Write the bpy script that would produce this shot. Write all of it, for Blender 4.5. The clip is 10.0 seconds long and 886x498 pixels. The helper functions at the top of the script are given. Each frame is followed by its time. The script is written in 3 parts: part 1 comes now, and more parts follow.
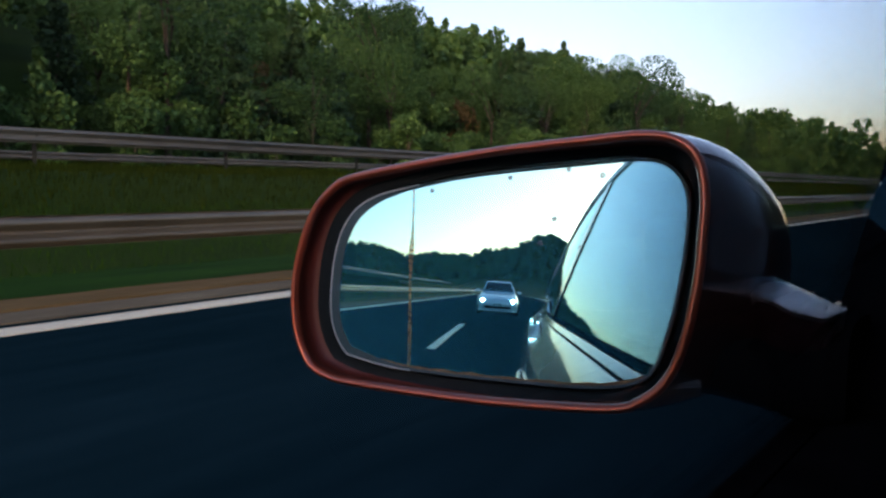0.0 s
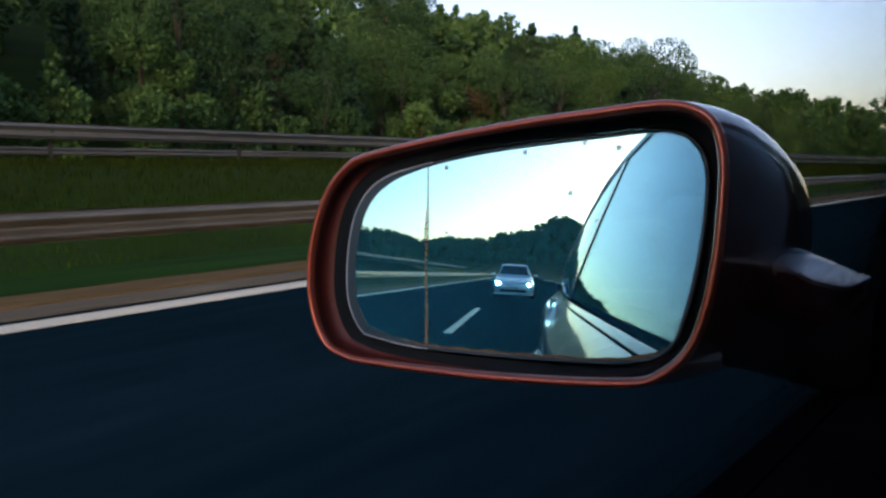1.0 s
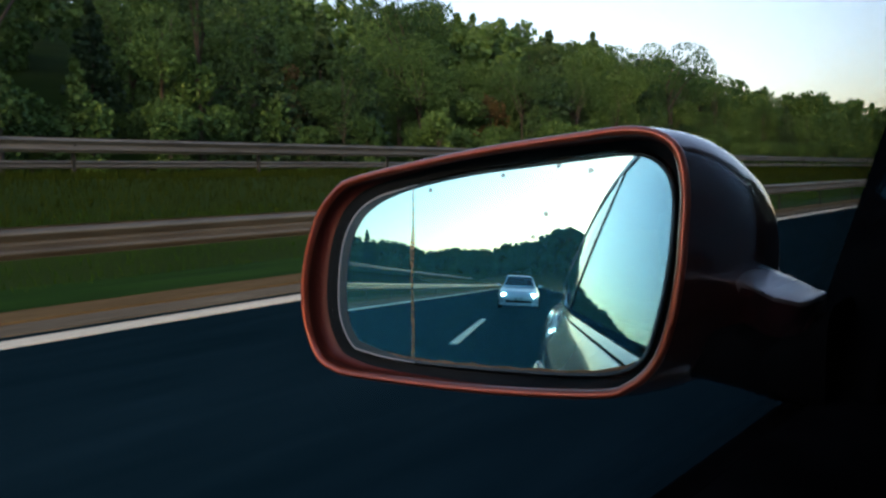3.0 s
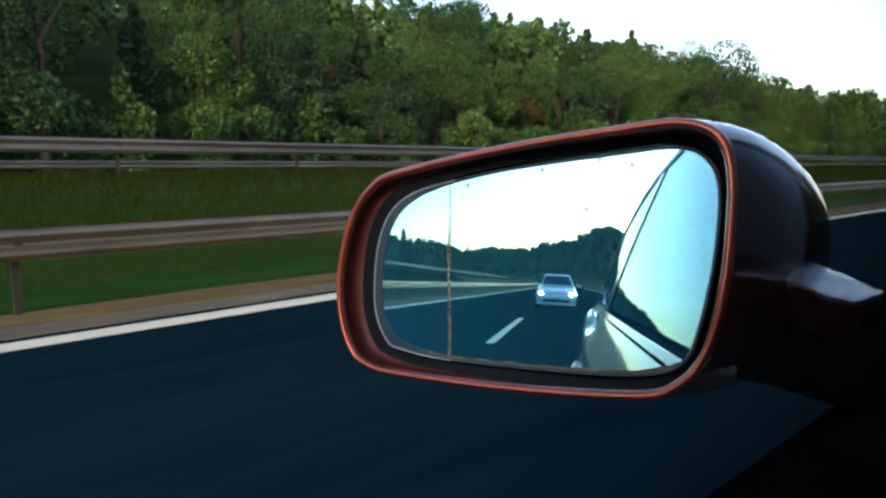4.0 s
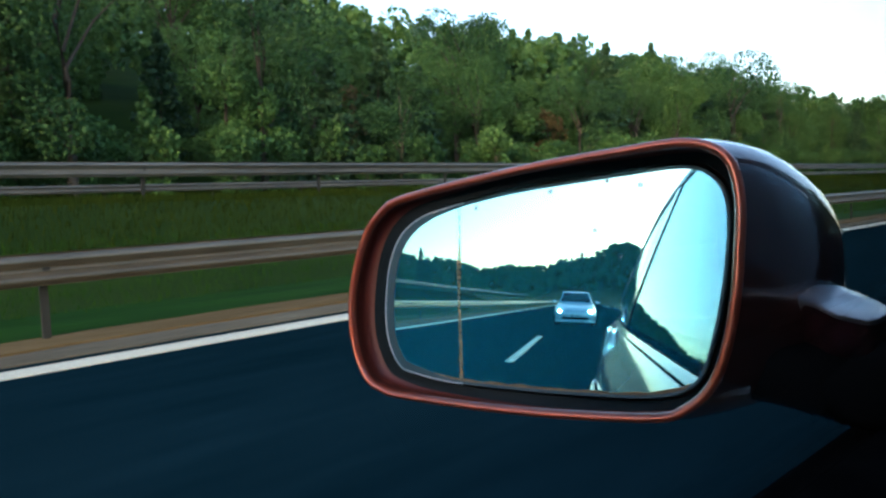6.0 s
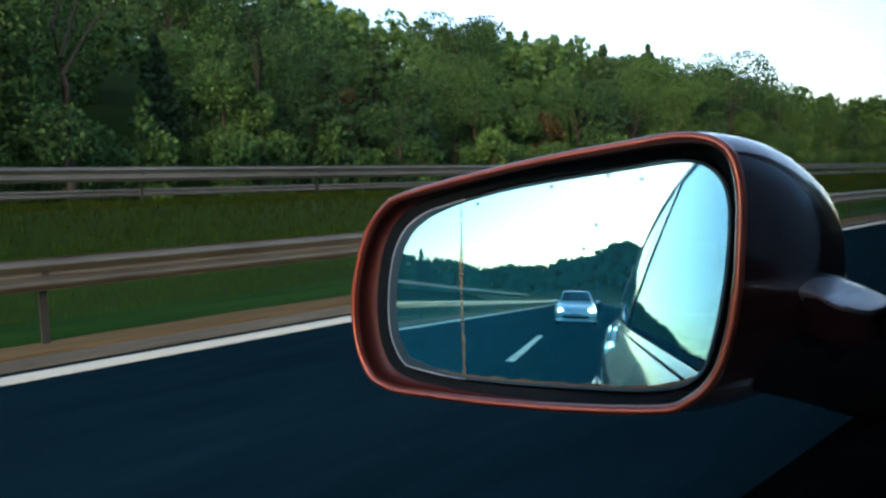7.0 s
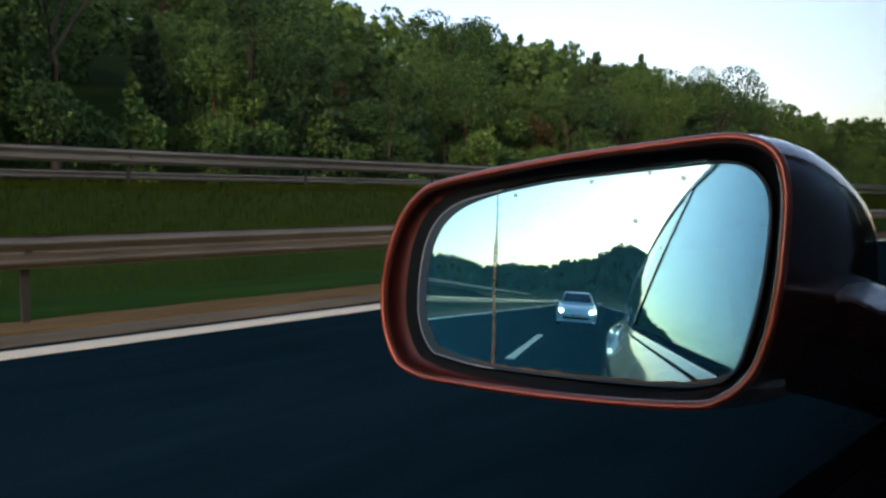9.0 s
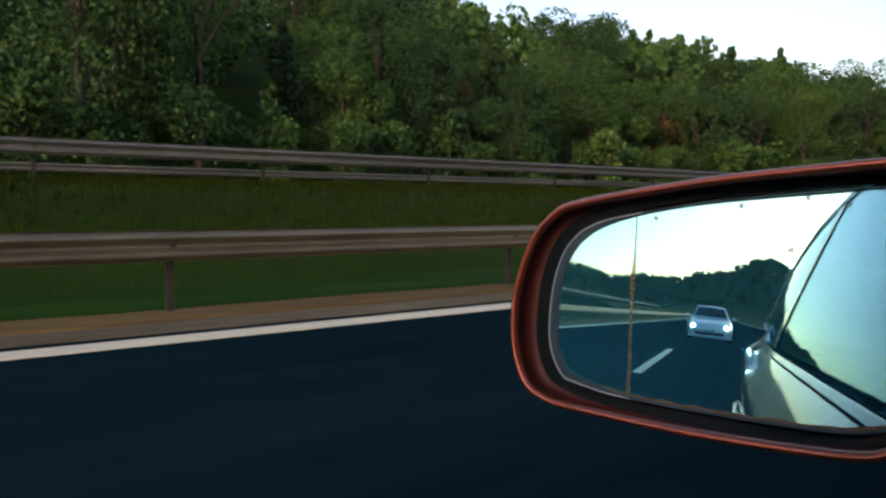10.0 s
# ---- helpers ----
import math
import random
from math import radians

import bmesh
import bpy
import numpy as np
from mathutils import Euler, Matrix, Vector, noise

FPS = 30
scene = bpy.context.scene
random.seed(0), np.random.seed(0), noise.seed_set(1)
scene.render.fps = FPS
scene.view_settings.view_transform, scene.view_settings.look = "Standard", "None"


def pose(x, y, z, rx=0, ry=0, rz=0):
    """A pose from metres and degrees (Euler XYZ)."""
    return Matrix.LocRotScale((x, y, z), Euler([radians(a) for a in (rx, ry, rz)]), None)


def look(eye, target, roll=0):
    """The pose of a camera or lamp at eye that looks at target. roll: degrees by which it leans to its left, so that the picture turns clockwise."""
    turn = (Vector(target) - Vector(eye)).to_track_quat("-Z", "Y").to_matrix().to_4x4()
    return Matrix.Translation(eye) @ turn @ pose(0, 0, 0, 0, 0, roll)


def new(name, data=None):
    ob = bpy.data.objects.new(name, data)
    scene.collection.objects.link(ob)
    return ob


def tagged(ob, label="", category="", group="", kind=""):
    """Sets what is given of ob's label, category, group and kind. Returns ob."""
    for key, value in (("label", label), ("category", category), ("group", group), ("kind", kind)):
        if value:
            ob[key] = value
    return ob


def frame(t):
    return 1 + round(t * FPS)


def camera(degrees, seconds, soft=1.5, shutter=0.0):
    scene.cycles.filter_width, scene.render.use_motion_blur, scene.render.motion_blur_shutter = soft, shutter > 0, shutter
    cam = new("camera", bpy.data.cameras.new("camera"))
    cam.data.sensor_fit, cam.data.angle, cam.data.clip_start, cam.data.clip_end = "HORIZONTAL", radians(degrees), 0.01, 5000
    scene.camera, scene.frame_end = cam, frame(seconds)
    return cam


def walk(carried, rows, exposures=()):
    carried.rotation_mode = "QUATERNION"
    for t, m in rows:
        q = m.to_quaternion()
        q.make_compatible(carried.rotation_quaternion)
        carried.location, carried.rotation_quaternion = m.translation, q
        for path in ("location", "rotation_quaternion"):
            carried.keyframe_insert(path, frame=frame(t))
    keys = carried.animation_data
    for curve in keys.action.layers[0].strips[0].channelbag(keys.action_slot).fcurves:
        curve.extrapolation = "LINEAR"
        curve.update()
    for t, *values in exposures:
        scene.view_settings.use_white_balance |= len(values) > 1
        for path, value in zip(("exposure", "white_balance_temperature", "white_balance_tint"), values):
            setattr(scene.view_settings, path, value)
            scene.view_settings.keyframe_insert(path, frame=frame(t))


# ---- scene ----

# seconds, x, y, z, yaw, pitch, roll of the hand-held camera inside the car
PATH = [
    (0, -0.0135, -0.0143, 1.0809, 38.77, -5.05, -0.69),
    (0.5, -0.0163, -0.0160, 1.0753, 39.31, -6.13, -0.47),
    (1, -0.0153, -0.0131, 1.0746, 39.76, -5.95, 0.43),
    (1.5, -0.0010, -0.0214, 1.0789, 40.28, -5.94, -1.06),
    (2, -0.0120, -0.0164, 1.0775, 40.26, -5.53, -0.50),
    (2.5, 0.0011, -0.0157, 1.0792, 39.87, -5.85, 0.87),
    (3, 0.0144, -0.0160, 1.0827, 41.16, -5.32, 1.15),
    (4.5, 0.0071, -0.0069, 1.0761, 44.44, -5.40, 1.19),
    (5, 0.0094, -0.0047, 1.0726, 43.95, -4.69, 1.45),
    (5.5, 0.0145, -0.0049, 1.0850, 45.28, -4.19, 1.90),
    (7, 0.0150, -0.0089, 1.0801, 45.41, -3.80, 2.73),
    (7.5, 0.0125, -0.0108, 1.0854, 45.36, -3.53, 2.23),
    (8, 0.0155, -0.0119, 1.0767, 44.83, -3.84, 0.56),
    (8.5, 0.0056, -0.0282, 1.0830, 44.63, -3.44, -0.83),
    (9, -0.0044, -0.0329, 1.0746, 44.42, -3.89, -0.18),
    (9.5, -0.0117, -0.0307, 1.0816, 46.74, -4.17, 0.27),
    (10, -0.0172, -0.0313, 1.0872, 53.55, -4.04, -0.76),
]
cam = camera(60.63, 10.0, soft=2.5)
walk(cam, [(t, pose(x, y, z, 90 + pitch, roll, yaw)) for t, x, y, z, yaw, pitch, roll in PATH],
     exposures=[(0.0, 1.8, 6650, 9), (2.0, 1.85, 6750, 7), (3.0, 1.95, 7100, 4), (4.5, 2.6, 6350, -4), (5.5, 2.6, 6000, -9), (7.0, 2.4, 6400, -5), (7.5, 2.25, 6500, -3), (9.0, 1.95, 7200, 5), (10.0, 1.95, 7500, 5)])

# ---- world and sun: dusk, the sun just down behind the car on its right ----
world = bpy.data.worlds.new("dusk")
scene.world = world
world.use_nodes = True
wn = world.node_tree
sky = wn.nodes.new("ShaderNodeTexSky")
sky.sky_type = "NISHITA"
sky.sun_disc = False
sky.sun_elevation = radians(6.0)
sky.sun_rotation = radians(155)
sky.altitude = 300
sky.air_density = 1.0
sky.dust_density = 2.0
sky.ozone_density = 2.2
wn.nodes["Background"].inputs["Strength"].default_value = 0.18
blush = wn.nodes.new("ShaderNodeMix")
blush.data_type, blush.blend_type = "RGBA", "MULTIPLY"
blush.inputs["Factor"].default_value = 1.0
for socket in blush.inputs:
    if socket.name == "A" and socket.type == "RGBA":
        wn.links.new(sky.outputs["Color"], socket)
    if socket.name == "B" and socket.type == "RGBA":
        socket.default_value = (1.48, 0.97, 1.05, 1)
for socket in blush.outputs:
    if socket.type == "RGBA":
        wn.links.new(socket, wn.nodes["Background"].inputs["Color"])

sun = new("sun", bpy.data.lights.new("sun", "SUN"))
sun.data.energy = 0.5
sun.data.angle = radians(14)
sun.data.color = (1.0, 0.78, 0.58)
sun.matrix_world = look((0, 0, 0), (-0.42, 0.91, -0.09))


# ---- materials ----
def material(name, base, rough=0.6, metal=0.0, coat=0.0, spec=0.5):
    m = bpy.data.materials.new(name)
    m.use_nodes = True
    b = m.node_tree.nodes["Principled BSDF"]
    b.inputs["Base Color"].default_value = (*base, 1)
    b.inputs["Roughness"].default_value = rough
    b.inputs["Metallic"].default_value = metal
    b.inputs["Coat Weight"].default_value = coat
    b.inputs["Coat Roughness"].default_value = 0.05
    b.inputs["Coat IOR"].default_value = 1.7
    b.inputs["Specular IOR Level"].default_value = spec
    return m


def varied(name, low, high, rough=0.8, scale=(1, 1, 1), fine=8.0, bump=0.3, dist=0.02, metal=0.0, coat=0.0, spec=0.4, island=0.0):
    """Two scales of noise between two colours, with bump; scale stretches the pattern in object space."""
    m = material(name, low, rough, metal, coat, spec)
    t = m.node_tree
    b = t.nodes["Principled BSDF"]
    tc = t.nodes.new("ShaderNodeTexCoord")
    mp = t.nodes.new("ShaderNodeMapping")
    mp.inputs["Scale"].default_value = scale
    t.links.new(tc.outputs["Object"], mp.inputs["Vector"])
    n1 = t.nodes.new("ShaderNodeTexNoise")
    n1.inputs["Scale"].default_value = fine / 8
    n1.inputs["Detail"].default_value = 4
    n2 = t.nodes.new("ShaderNodeTexNoise")
    n2.inputs["Scale"].default_value = fine
    n2.inputs["Detail"].default_value = 5
    for n in (n1, n2):
        t.links.new(mp.outputs["Vector"], n.inputs["Vector"])
    mix = t.nodes.new("ShaderNodeMath")
    mix.operation = "MULTIPLY_ADD"
    mix.inputs[1].default_value = 0.55
    t.links.new(n1.outputs["Fac"], mix.inputs[0])
    half = t.nodes.new("ShaderNodeMath")
    half.operation = "MULTIPLY"
    half.inputs[1].default_value = 0.45
    t.links.new(n2.outputs["Fac"], half.inputs[0])
    t.links.new(half.outputs[0], mix.inputs[2])
    fac = mix.outputs[0]
    if island:
        geo = t.nodes.new("ShaderNodeNewGeometry")
        oi = t.nodes.new("ShaderNodeObjectInfo")
        s1 = t.nodes.new("ShaderNodeMath")
        s1.operation = "MULTIPLY_ADD"
        s1.inputs[1].default_value = island
        t.links.new(geo.outputs["Random Per Island"], s1.inputs[0])
        t.links.new(fac, s1.inputs[2])
        s2 = t.nodes.new("ShaderNodeMath")
        s2.operation = "MULTIPLY_ADD"
        s2.inputs[1].default_value = island
        t.links.new(oi.outputs["Random"], s2.inputs[0])
        t.links.new(s1.outputs[0], s2.inputs[2])
        s3 = t.nodes.new("ShaderNodeMath")
        s3.operation = "SUBTRACT"
        s3.inputs[1].default_value = island
        t.links.new(s2.outputs[0], s3.inputs[0])
        fac = s3.outputs[0]
    ramp = t.nodes.new("ShaderNodeValToRGB")
    ramp.color_ramp.elements[0].position = 0.32
    ramp.color_ramp.elements[1].position = 0.68
    ramp.color_ramp.elements[0].color = (*low, 1)
    ramp.color_ramp.elements[1].color = (*high, 1)
    t.links.new(fac, ramp.inputs["Fac"])
    t.links.new(ramp.outputs["Color"], b.inputs["Base Color"])
    if bump:
        bp = t.nodes.new("ShaderNodeBump")
        bp.inputs["Strength"].default_value = bump
        bp.inputs["Distance"].default_value = dist
        t.links.new(n2.outputs["Fac"], bp.inputs["Height"])
        t.links.new(bp.outputs["Normal"], b.inputs["Normal"])
    return m


def glass_material(name, tint):
    """Thin pane: clear, with a mirror-like gloss that grows at grazing angles."""
    m = bpy.data.materials.new(name)
    m.use_nodes = True
    t = m.node_tree
    t.nodes.remove(t.nodes["Principled BSDF"])
    out = t.nodes["Material Output"]
    tr = t.nodes.new("ShaderNodeBsdfTransparent")
    tr.inputs["Color"].default_value = (*tint, 1)
    gl = t.nodes.new("ShaderNodeBsdfGlossy")
    gl.inputs["Roughness"].default_value = 0.0
    gl.inputs["Color"].default_value = (0.74, 0.92, 1.0, 1)
    fr = t.nodes.new("ShaderNodeLayerWeight")
    fr.inputs["Blend"].default_value = 0.5
    pw = t.nodes.new("ShaderNodeMath")
    pw.operation = "POWER"
    pw.inputs[1].default_value = 4.0
    t.links.new(fr.outputs["Facing"], pw.inputs[0])
    ad = t.nodes.new("ShaderNodeMath")
    ad.operation = "MULTIPLY_ADD"
    ad.inputs[1].default_value = 0.97
    ad.inputs[2].default_value = 0.03
    t.links.new(pw.outputs[0], ad.inputs[0])
    mx = t.nodes.new("ShaderNodeMixShader")
    t.links.new(ad.outputs[0], mx.inputs["Fac"])
    t.links.new(tr.outputs["BSDF"], mx.inputs[1])
    t.links.new(gl.outputs["BSDF"], mx.inputs[2])
    t.links.new(mx.outputs["Shader"], out.inputs["Surface"])
    return m


def lamp_material(name, colour, strength):
    m = material(name, (0.8, 0.8, 0.8), 0.2)
    b = m.node_tree.nodes["Principled BSDF"]
    b.inputs["Emission Color"].default_value = (*colour, 1)
    b.inputs["Emission Strength"].default_value = strength
    return m


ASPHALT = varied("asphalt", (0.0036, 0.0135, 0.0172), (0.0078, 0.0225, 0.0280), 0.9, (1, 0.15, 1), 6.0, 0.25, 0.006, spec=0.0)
PAINT_LINE = varied("road_paint", (0.66, 0.60, 0.42), (0.84, 0.78, 0.56), 0.6, (1, 0.1, 1), 9.0, 0.1, 0.003)
GRAVEL = varied("gravel", (0.085, 0.070, 0.045), (0.20, 0.170, 0.108), 0.95, (1, 0.12, 1), 14.0, 0.4, 0.02, spec=0.05)
DRY_GRASS = varied("dry_grass", (0.13, 0.085, 0.034), (0.26, 0.18, 0.078), 0.95, (1, 0.15, 1), 9.0, 0.5, 0.03, island=0.3, spec=0.05)
GRASS = varied("grass", (0.012, 0.041, 0.003), (0.036, 0.092, 0.006), 0.95, (1, 0.10, 1), 5.0, 0.5, 0.05, island=0.35, spec=0.05)
BANK = varied("bank_grass", (0.0080, 0.0165, 0.0018), (0.026, 0.042, 0.0048), 0.95, (1, 0.12, 1), 3.0, 0.5, 0.08, island=0.35, spec=0.05)
SOIL = varied("meadow", (0.011, 0.028, 0.004), (0.034, 0.058, 0.009), 0.95, (0.3, 0.1, 0.3), 2.0, 0.4, 0.1, spec=0.05)
STEEL = varied("galvanised_steel", (0.125, 0.110, 0.080), (0.245, 0.216, 0.155), 0.42, (1, 0.2, 1), 10.0, 0.08, 0.002, metal=0.65)
OLD_STEEL = varied("dull_steel", (0.085, 0.090, 0.080), (0.17, 0.175, 0.155), 0.55, (1, 0.2, 1), 10.0, 0.08, 0.002, metal=0.4)
POST_STEEL = varied("weathered_steel", (0.025, 0.027, 0.022), (0.055, 0.055, 0.045), 0.8, (1, 1, 0.3), 10.0, 0.1, 0.002, metal=0.4)
LEAF = varied("leaves", (0.020, 0.058, 0.017), (0.072, 0.148, 0.038), 0.7, (1, 1, 1), 0.6, 0.0, island=0.32, spec=0.25)
LEAF_LIGHT = varied("light_leaves", (0.029, 0.077, 0.019), (0.090, 0.175, 0.042), 0.7, (1, 1, 1), 0.6, 0.0, island=0.32, spec=0.25)
LEAF_RUST = varied("rusty_leaves", (0.085, 0.062, 0.022), (0.19, 0.125, 0.05), 0.7, (1, 1, 1), 0.6, 0.0, island=0.45, spec=0.25)
NEEDLE = varied("needles", (0.018, 0.050, 0.020), (0.056, 0.110, 0.040), 0.7, (1, 1, 1), 0.6, 0.0, island=0.32, spec=0.25)
BARK = varied("bark", (0.035, 0.028, 0.022), (0.10, 0.085, 0.065), 0.9, (1, 1, 0.2), 5.0, 0.5, 0.03)
FOREST_FAR = varied("far_woods", (0.042, 0.084, 0.030), (0.098, 0.160, 0.054), 0.9, (1, 1, 1), 0.12, 0.0)
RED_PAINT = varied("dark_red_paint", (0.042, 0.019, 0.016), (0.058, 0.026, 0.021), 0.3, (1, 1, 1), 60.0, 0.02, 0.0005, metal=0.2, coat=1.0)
# the car's red made brighter, standing for light caught on the rim
LIT_RIM_PAINT = varied("lit_red_paint", (0.42, 0.088, 0.040), (0.54, 0.118, 0.058), 0.30, (1, 1, 1), 60.0, 0.02, 0.0005, metal=0.6, coat=0.6)
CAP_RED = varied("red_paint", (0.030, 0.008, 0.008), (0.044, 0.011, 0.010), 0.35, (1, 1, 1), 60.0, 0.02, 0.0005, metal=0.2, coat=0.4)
RED_PAINT.node_tree.nodes["Principled BSDF"].inputs["Coat IOR"].default_value = 2.1
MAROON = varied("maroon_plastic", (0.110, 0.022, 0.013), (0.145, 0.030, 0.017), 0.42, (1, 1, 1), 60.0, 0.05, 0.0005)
SILVER_PAINT = varied("silver_paint", (0.55, 0.57, 0.59), (0.66, 0.68, 0.70), 0.3, (1, 1, 1), 6.0, 0.0, metal=0.5, coat=0.8)
BLACK_PLASTIC = varied("black_plastic", (0.007, 0.013, 0.015), (0.012, 0.021, 0.024), 0.5, (1, 1, 1), 90.0, 0.15, 0.0006, spec=0.10)
DIRT = varied("dried_dirt", (0.16, 0.10, 0.05), (0.34, 0.24, 0.13), 0.9, (1, 1, 1), 300.0, 0.1, 0.0003)
GLOSS_BLACK = material("gloss_black_trim", (0.010, 0.011, 0.012), 0.12, coat=0.5)
RUBBER = varied("rubber", (0.006, 0.006, 0.006), (0.012, 0.012, 0.012), 0.8, (1, 1, 1), 40.0, 0.1, 0.001, spec=0.05)
TRIM = varied("dark_trim", (0.003, 0.003, 0.003), (0.007, 0.007, 0.007), 0.95, (1, 1, 1), 50.0, 0.2, 0.001, spec=0.0)
ALLOY = varied("alloy", (0.45, 0.45, 0.46), (0.60, 0.60, 0.61), 0.3, (1, 1, 1), 8.0, 0.0, metal=0.9)
# arm cap's pale grey paints in the sky that its dark coat reflects
ARM_SHEEN = varied("sky_sheen_paint", (0.30, 0.27, 0.27), (0.38, 0.35, 0.35), 0.35, (1, 1, 1), 60.0, 0.02, 0.0005, metal=0.5, coat=0.5)
GREY_PLASTIC = varied("grey_plastic", (0.040, 0.085, 0.098), (0.062, 0.115, 0.128), 0.4, (1, 1, 1), 60.0, 0.1, 0.0005, spec=0.2)
EDGE_GLINT = varied("edge_glint", (0.50, 0.56, 0.55), (0.62, 0.68, 0.66), 0.4, (1, 1, 1), 60.0, 0.1, 0.0005, spec=0.3)


def mirror_material(name, tint, veil, share):
    """Tinted silvered glass; a patchy blue veil paints glare haze over its dark reflections."""
    m = bpy.data.materials.new(name)
    m.use_nodes = True
    t = m.node_tree
    t.nodes.remove(t.nodes["Principled BSDF"])
    gl = t.nodes.new("ShaderNodeBsdfGlossy")
    gl.inputs["Roughness"].default_value = 0.0
    gl.inputs["Color"].default_value = (*tint, 1)
    df = t.nodes.new("ShaderNodeBsdfDiffuse")
    df.inputs["Color"].default_value = (*veil, 1)
    tc = t.nodes.new("ShaderNodeTexCoord")
    n = t.nodes.new("ShaderNodeTexNoise")
    n.inputs["Scale"].default_value = 9
    n.inputs["Detail"].default_value = 2
    t.links.new(tc.outputs["Object"], n.inputs["Vector"])
    k = t.nodes.new("ShaderNodeMath")
    k.operation = "MULTIPLY_ADD"
    k.inputs[1].default_value = share * 1.1
    k.inputs[2].default_value = share * 0.45
    t.links.new(n.outputs["Fac"], k.inputs[0])
    mx = t.nodes.new("ShaderNodeMixShader")
    t.links.new(k.outputs[0], mx.inputs["Fac"])
    t.links.new(gl.outputs["BSDF"], mx.inputs[1])
    t.links.new(df.outputs["BSDF"], mx.inputs[2])
    t.links.new(mx.outputs["Shader"], t.nodes["Material Output"].inputs["Surface"])
    return m


def film_material(name, colour, share):
    """A thin dried film that lets most of the glass show through."""
    m = bpy.data.materials.new(name)
    m.use_nodes = True
    t = m.node_tree
    t.nodes.remove(t.nodes["Principled BSDF"])
    df = t.nodes.new("ShaderNodeBsdfDiffuse")
    df.inputs["Color"].default_value = (*colour, 1)
    tr = t.nodes.new("ShaderNodeBsdfTransparent")
    tc = t.nodes.new("ShaderNodeTexCoord")
    n = t.nodes.new("ShaderNodeTexNoise")
    n.inputs["Scale"].default_value = 700
    n.inputs["Detail"].default_value = 3
    t.links.new(tc.outputs["Object"], n.inputs["Vector"])
    k = t.nodes.new("ShaderNodeMath")
    k.operation = "MULTIPLY"
    k.inputs[1].default_value = share * 2
    k.use_clamp = True
    t.links.new(n.outputs["Fac"], k.inputs[0])
    mx = t.nodes.new("ShaderNodeMixShader")
    t.links.new(k.outputs[0], mx.inputs["Fac"])
    t.links.new(tr.outputs["BSDF"], mx.inputs[1])
    t.links.new(df.outputs["BSDF"], mx.inputs[2])
    t.links.new(mx.outputs["Shader"], t.nodes["Material Output"].inputs["Surface"])
    return m


SPECK = film_material("dried_drop", (0.42, 0.50, 0.52), 0.30)
STREAK = film_material("dried_streak", (0.48, 0.34, 0.17), 0.52)
MIRROR = mirror_material("mirror_glass", (0.39, 0.85, 0.99), (0.04, 0.36, 0.52), 0.21)
PANE = glass_material("window_glass", (0.86, 0.92, 0.91))
DARK_PANE = glass_material("tinted_glass", (0.12, 0.14, 0.15))
WINDSCREEN = material("dark_windscreen", (0.010, 0.014, 0.018), 0.12, spec=0.35)
HEADLIGHT = lamp_material("headlight_glow", (0.85, 0.95, 1.0), 45.0)
PLATE = material("plate_white", (0.7, 0.7, 0.68), 0.5)
INK = material("plate_ink", (0.02, 0.02, 0.02), 0.5)


# ---- mesh helpers ----
def mesh_of(name, bm, mat, smooth=True):
    me = bpy.data.meshes.new(name)
    bmesh.ops.recalc_face_normals(bm, faces=bm.faces)
    bm.to_mesh(me)
    bm.free()
    me.materials.append(mat)
    if smooth:
        for p in me.polygons:
            p.use_smooth = True
        me.set_sharp_from_angle(angle=radians(60))
    return me


def part(name, bm, mat, parent=None, label="", smooth=True, bevel=0.0):
    ob = new(name, mesh_of(name, bm, mat, smooth))
    if parent is not None:
        ob.parent = parent
    if label:
        ob["label"] = label
    if bevel:
        mod = ob.modifiers.new("bevel", "BEVEL")
        mod.width, mod.segments, mod.limit_method = bevel, 2, "ANGLE"
        mod.harden_normals = True
    return ob


def box(bm, x0, x1, y0, y1, z0, z1):
    v = [bm.verts.new((x, y, z)) for x in (x0, x1) for y in (y0, y1) for z in (z0, z1)]
    for f in ((0, 1, 3, 2), (4, 6, 7, 5), (0, 4, 5, 1), (2, 3, 7, 6), (0, 2, 6, 4), (1, 5, 7, 3)):
        bm.faces.new([v[i] for i in f])
    return v


def loft(bm, rings, closed=True, caps=True):
    """Joins rings of equally many points by quads."""
    vs = [[bm.verts.new(p) for p in r] for r in rings]
    n = len(vs[0])
    for a, b in zip(vs, vs[1:]):
        for i in range(n if closed else n - 1):
            j = (i + 1) % n
            bm.faces.new((a[i], a[j], b[j], b[i]))
    if caps and closed:
        bm.faces.new(vs[0][::-1])
        bm.faces.new(vs[-1])
    return vs


def spline(points, steps):
    """Closed Catmull-Rom curve through points of the plane."""
    n, out = len(points), []
    for i in range(n):
        p0, p1, p2, p3 = (np.array(points[(i + k) % n], float) for k in (-1, 0, 1, 2))
        for s in range(steps):
            t = s / steps
            out.append(0.5 * (2 * p1 + (p2 - p0) * t + (2 * p0 - 5 * p1 + 4 * p2 - p3) * t * t + (3 * p1 - p0 - 3 * p2 + p3) * t ** 3))
    return out


def evenly(curve, count):
    """The closed curve again with points at even steps along it."""
    c = np.array(list(curve) + [curve[0]])
    d = np.concatenate([[0], np.cumsum(np.linalg.norm(np.diff(c, axis=0), axis=1))])
    s = np.linspace(0, d[-1], count, endpoint=False)
    return np.stack([np.interp(s, d, c[:, k]) for k in range(c.shape[1])], 1)


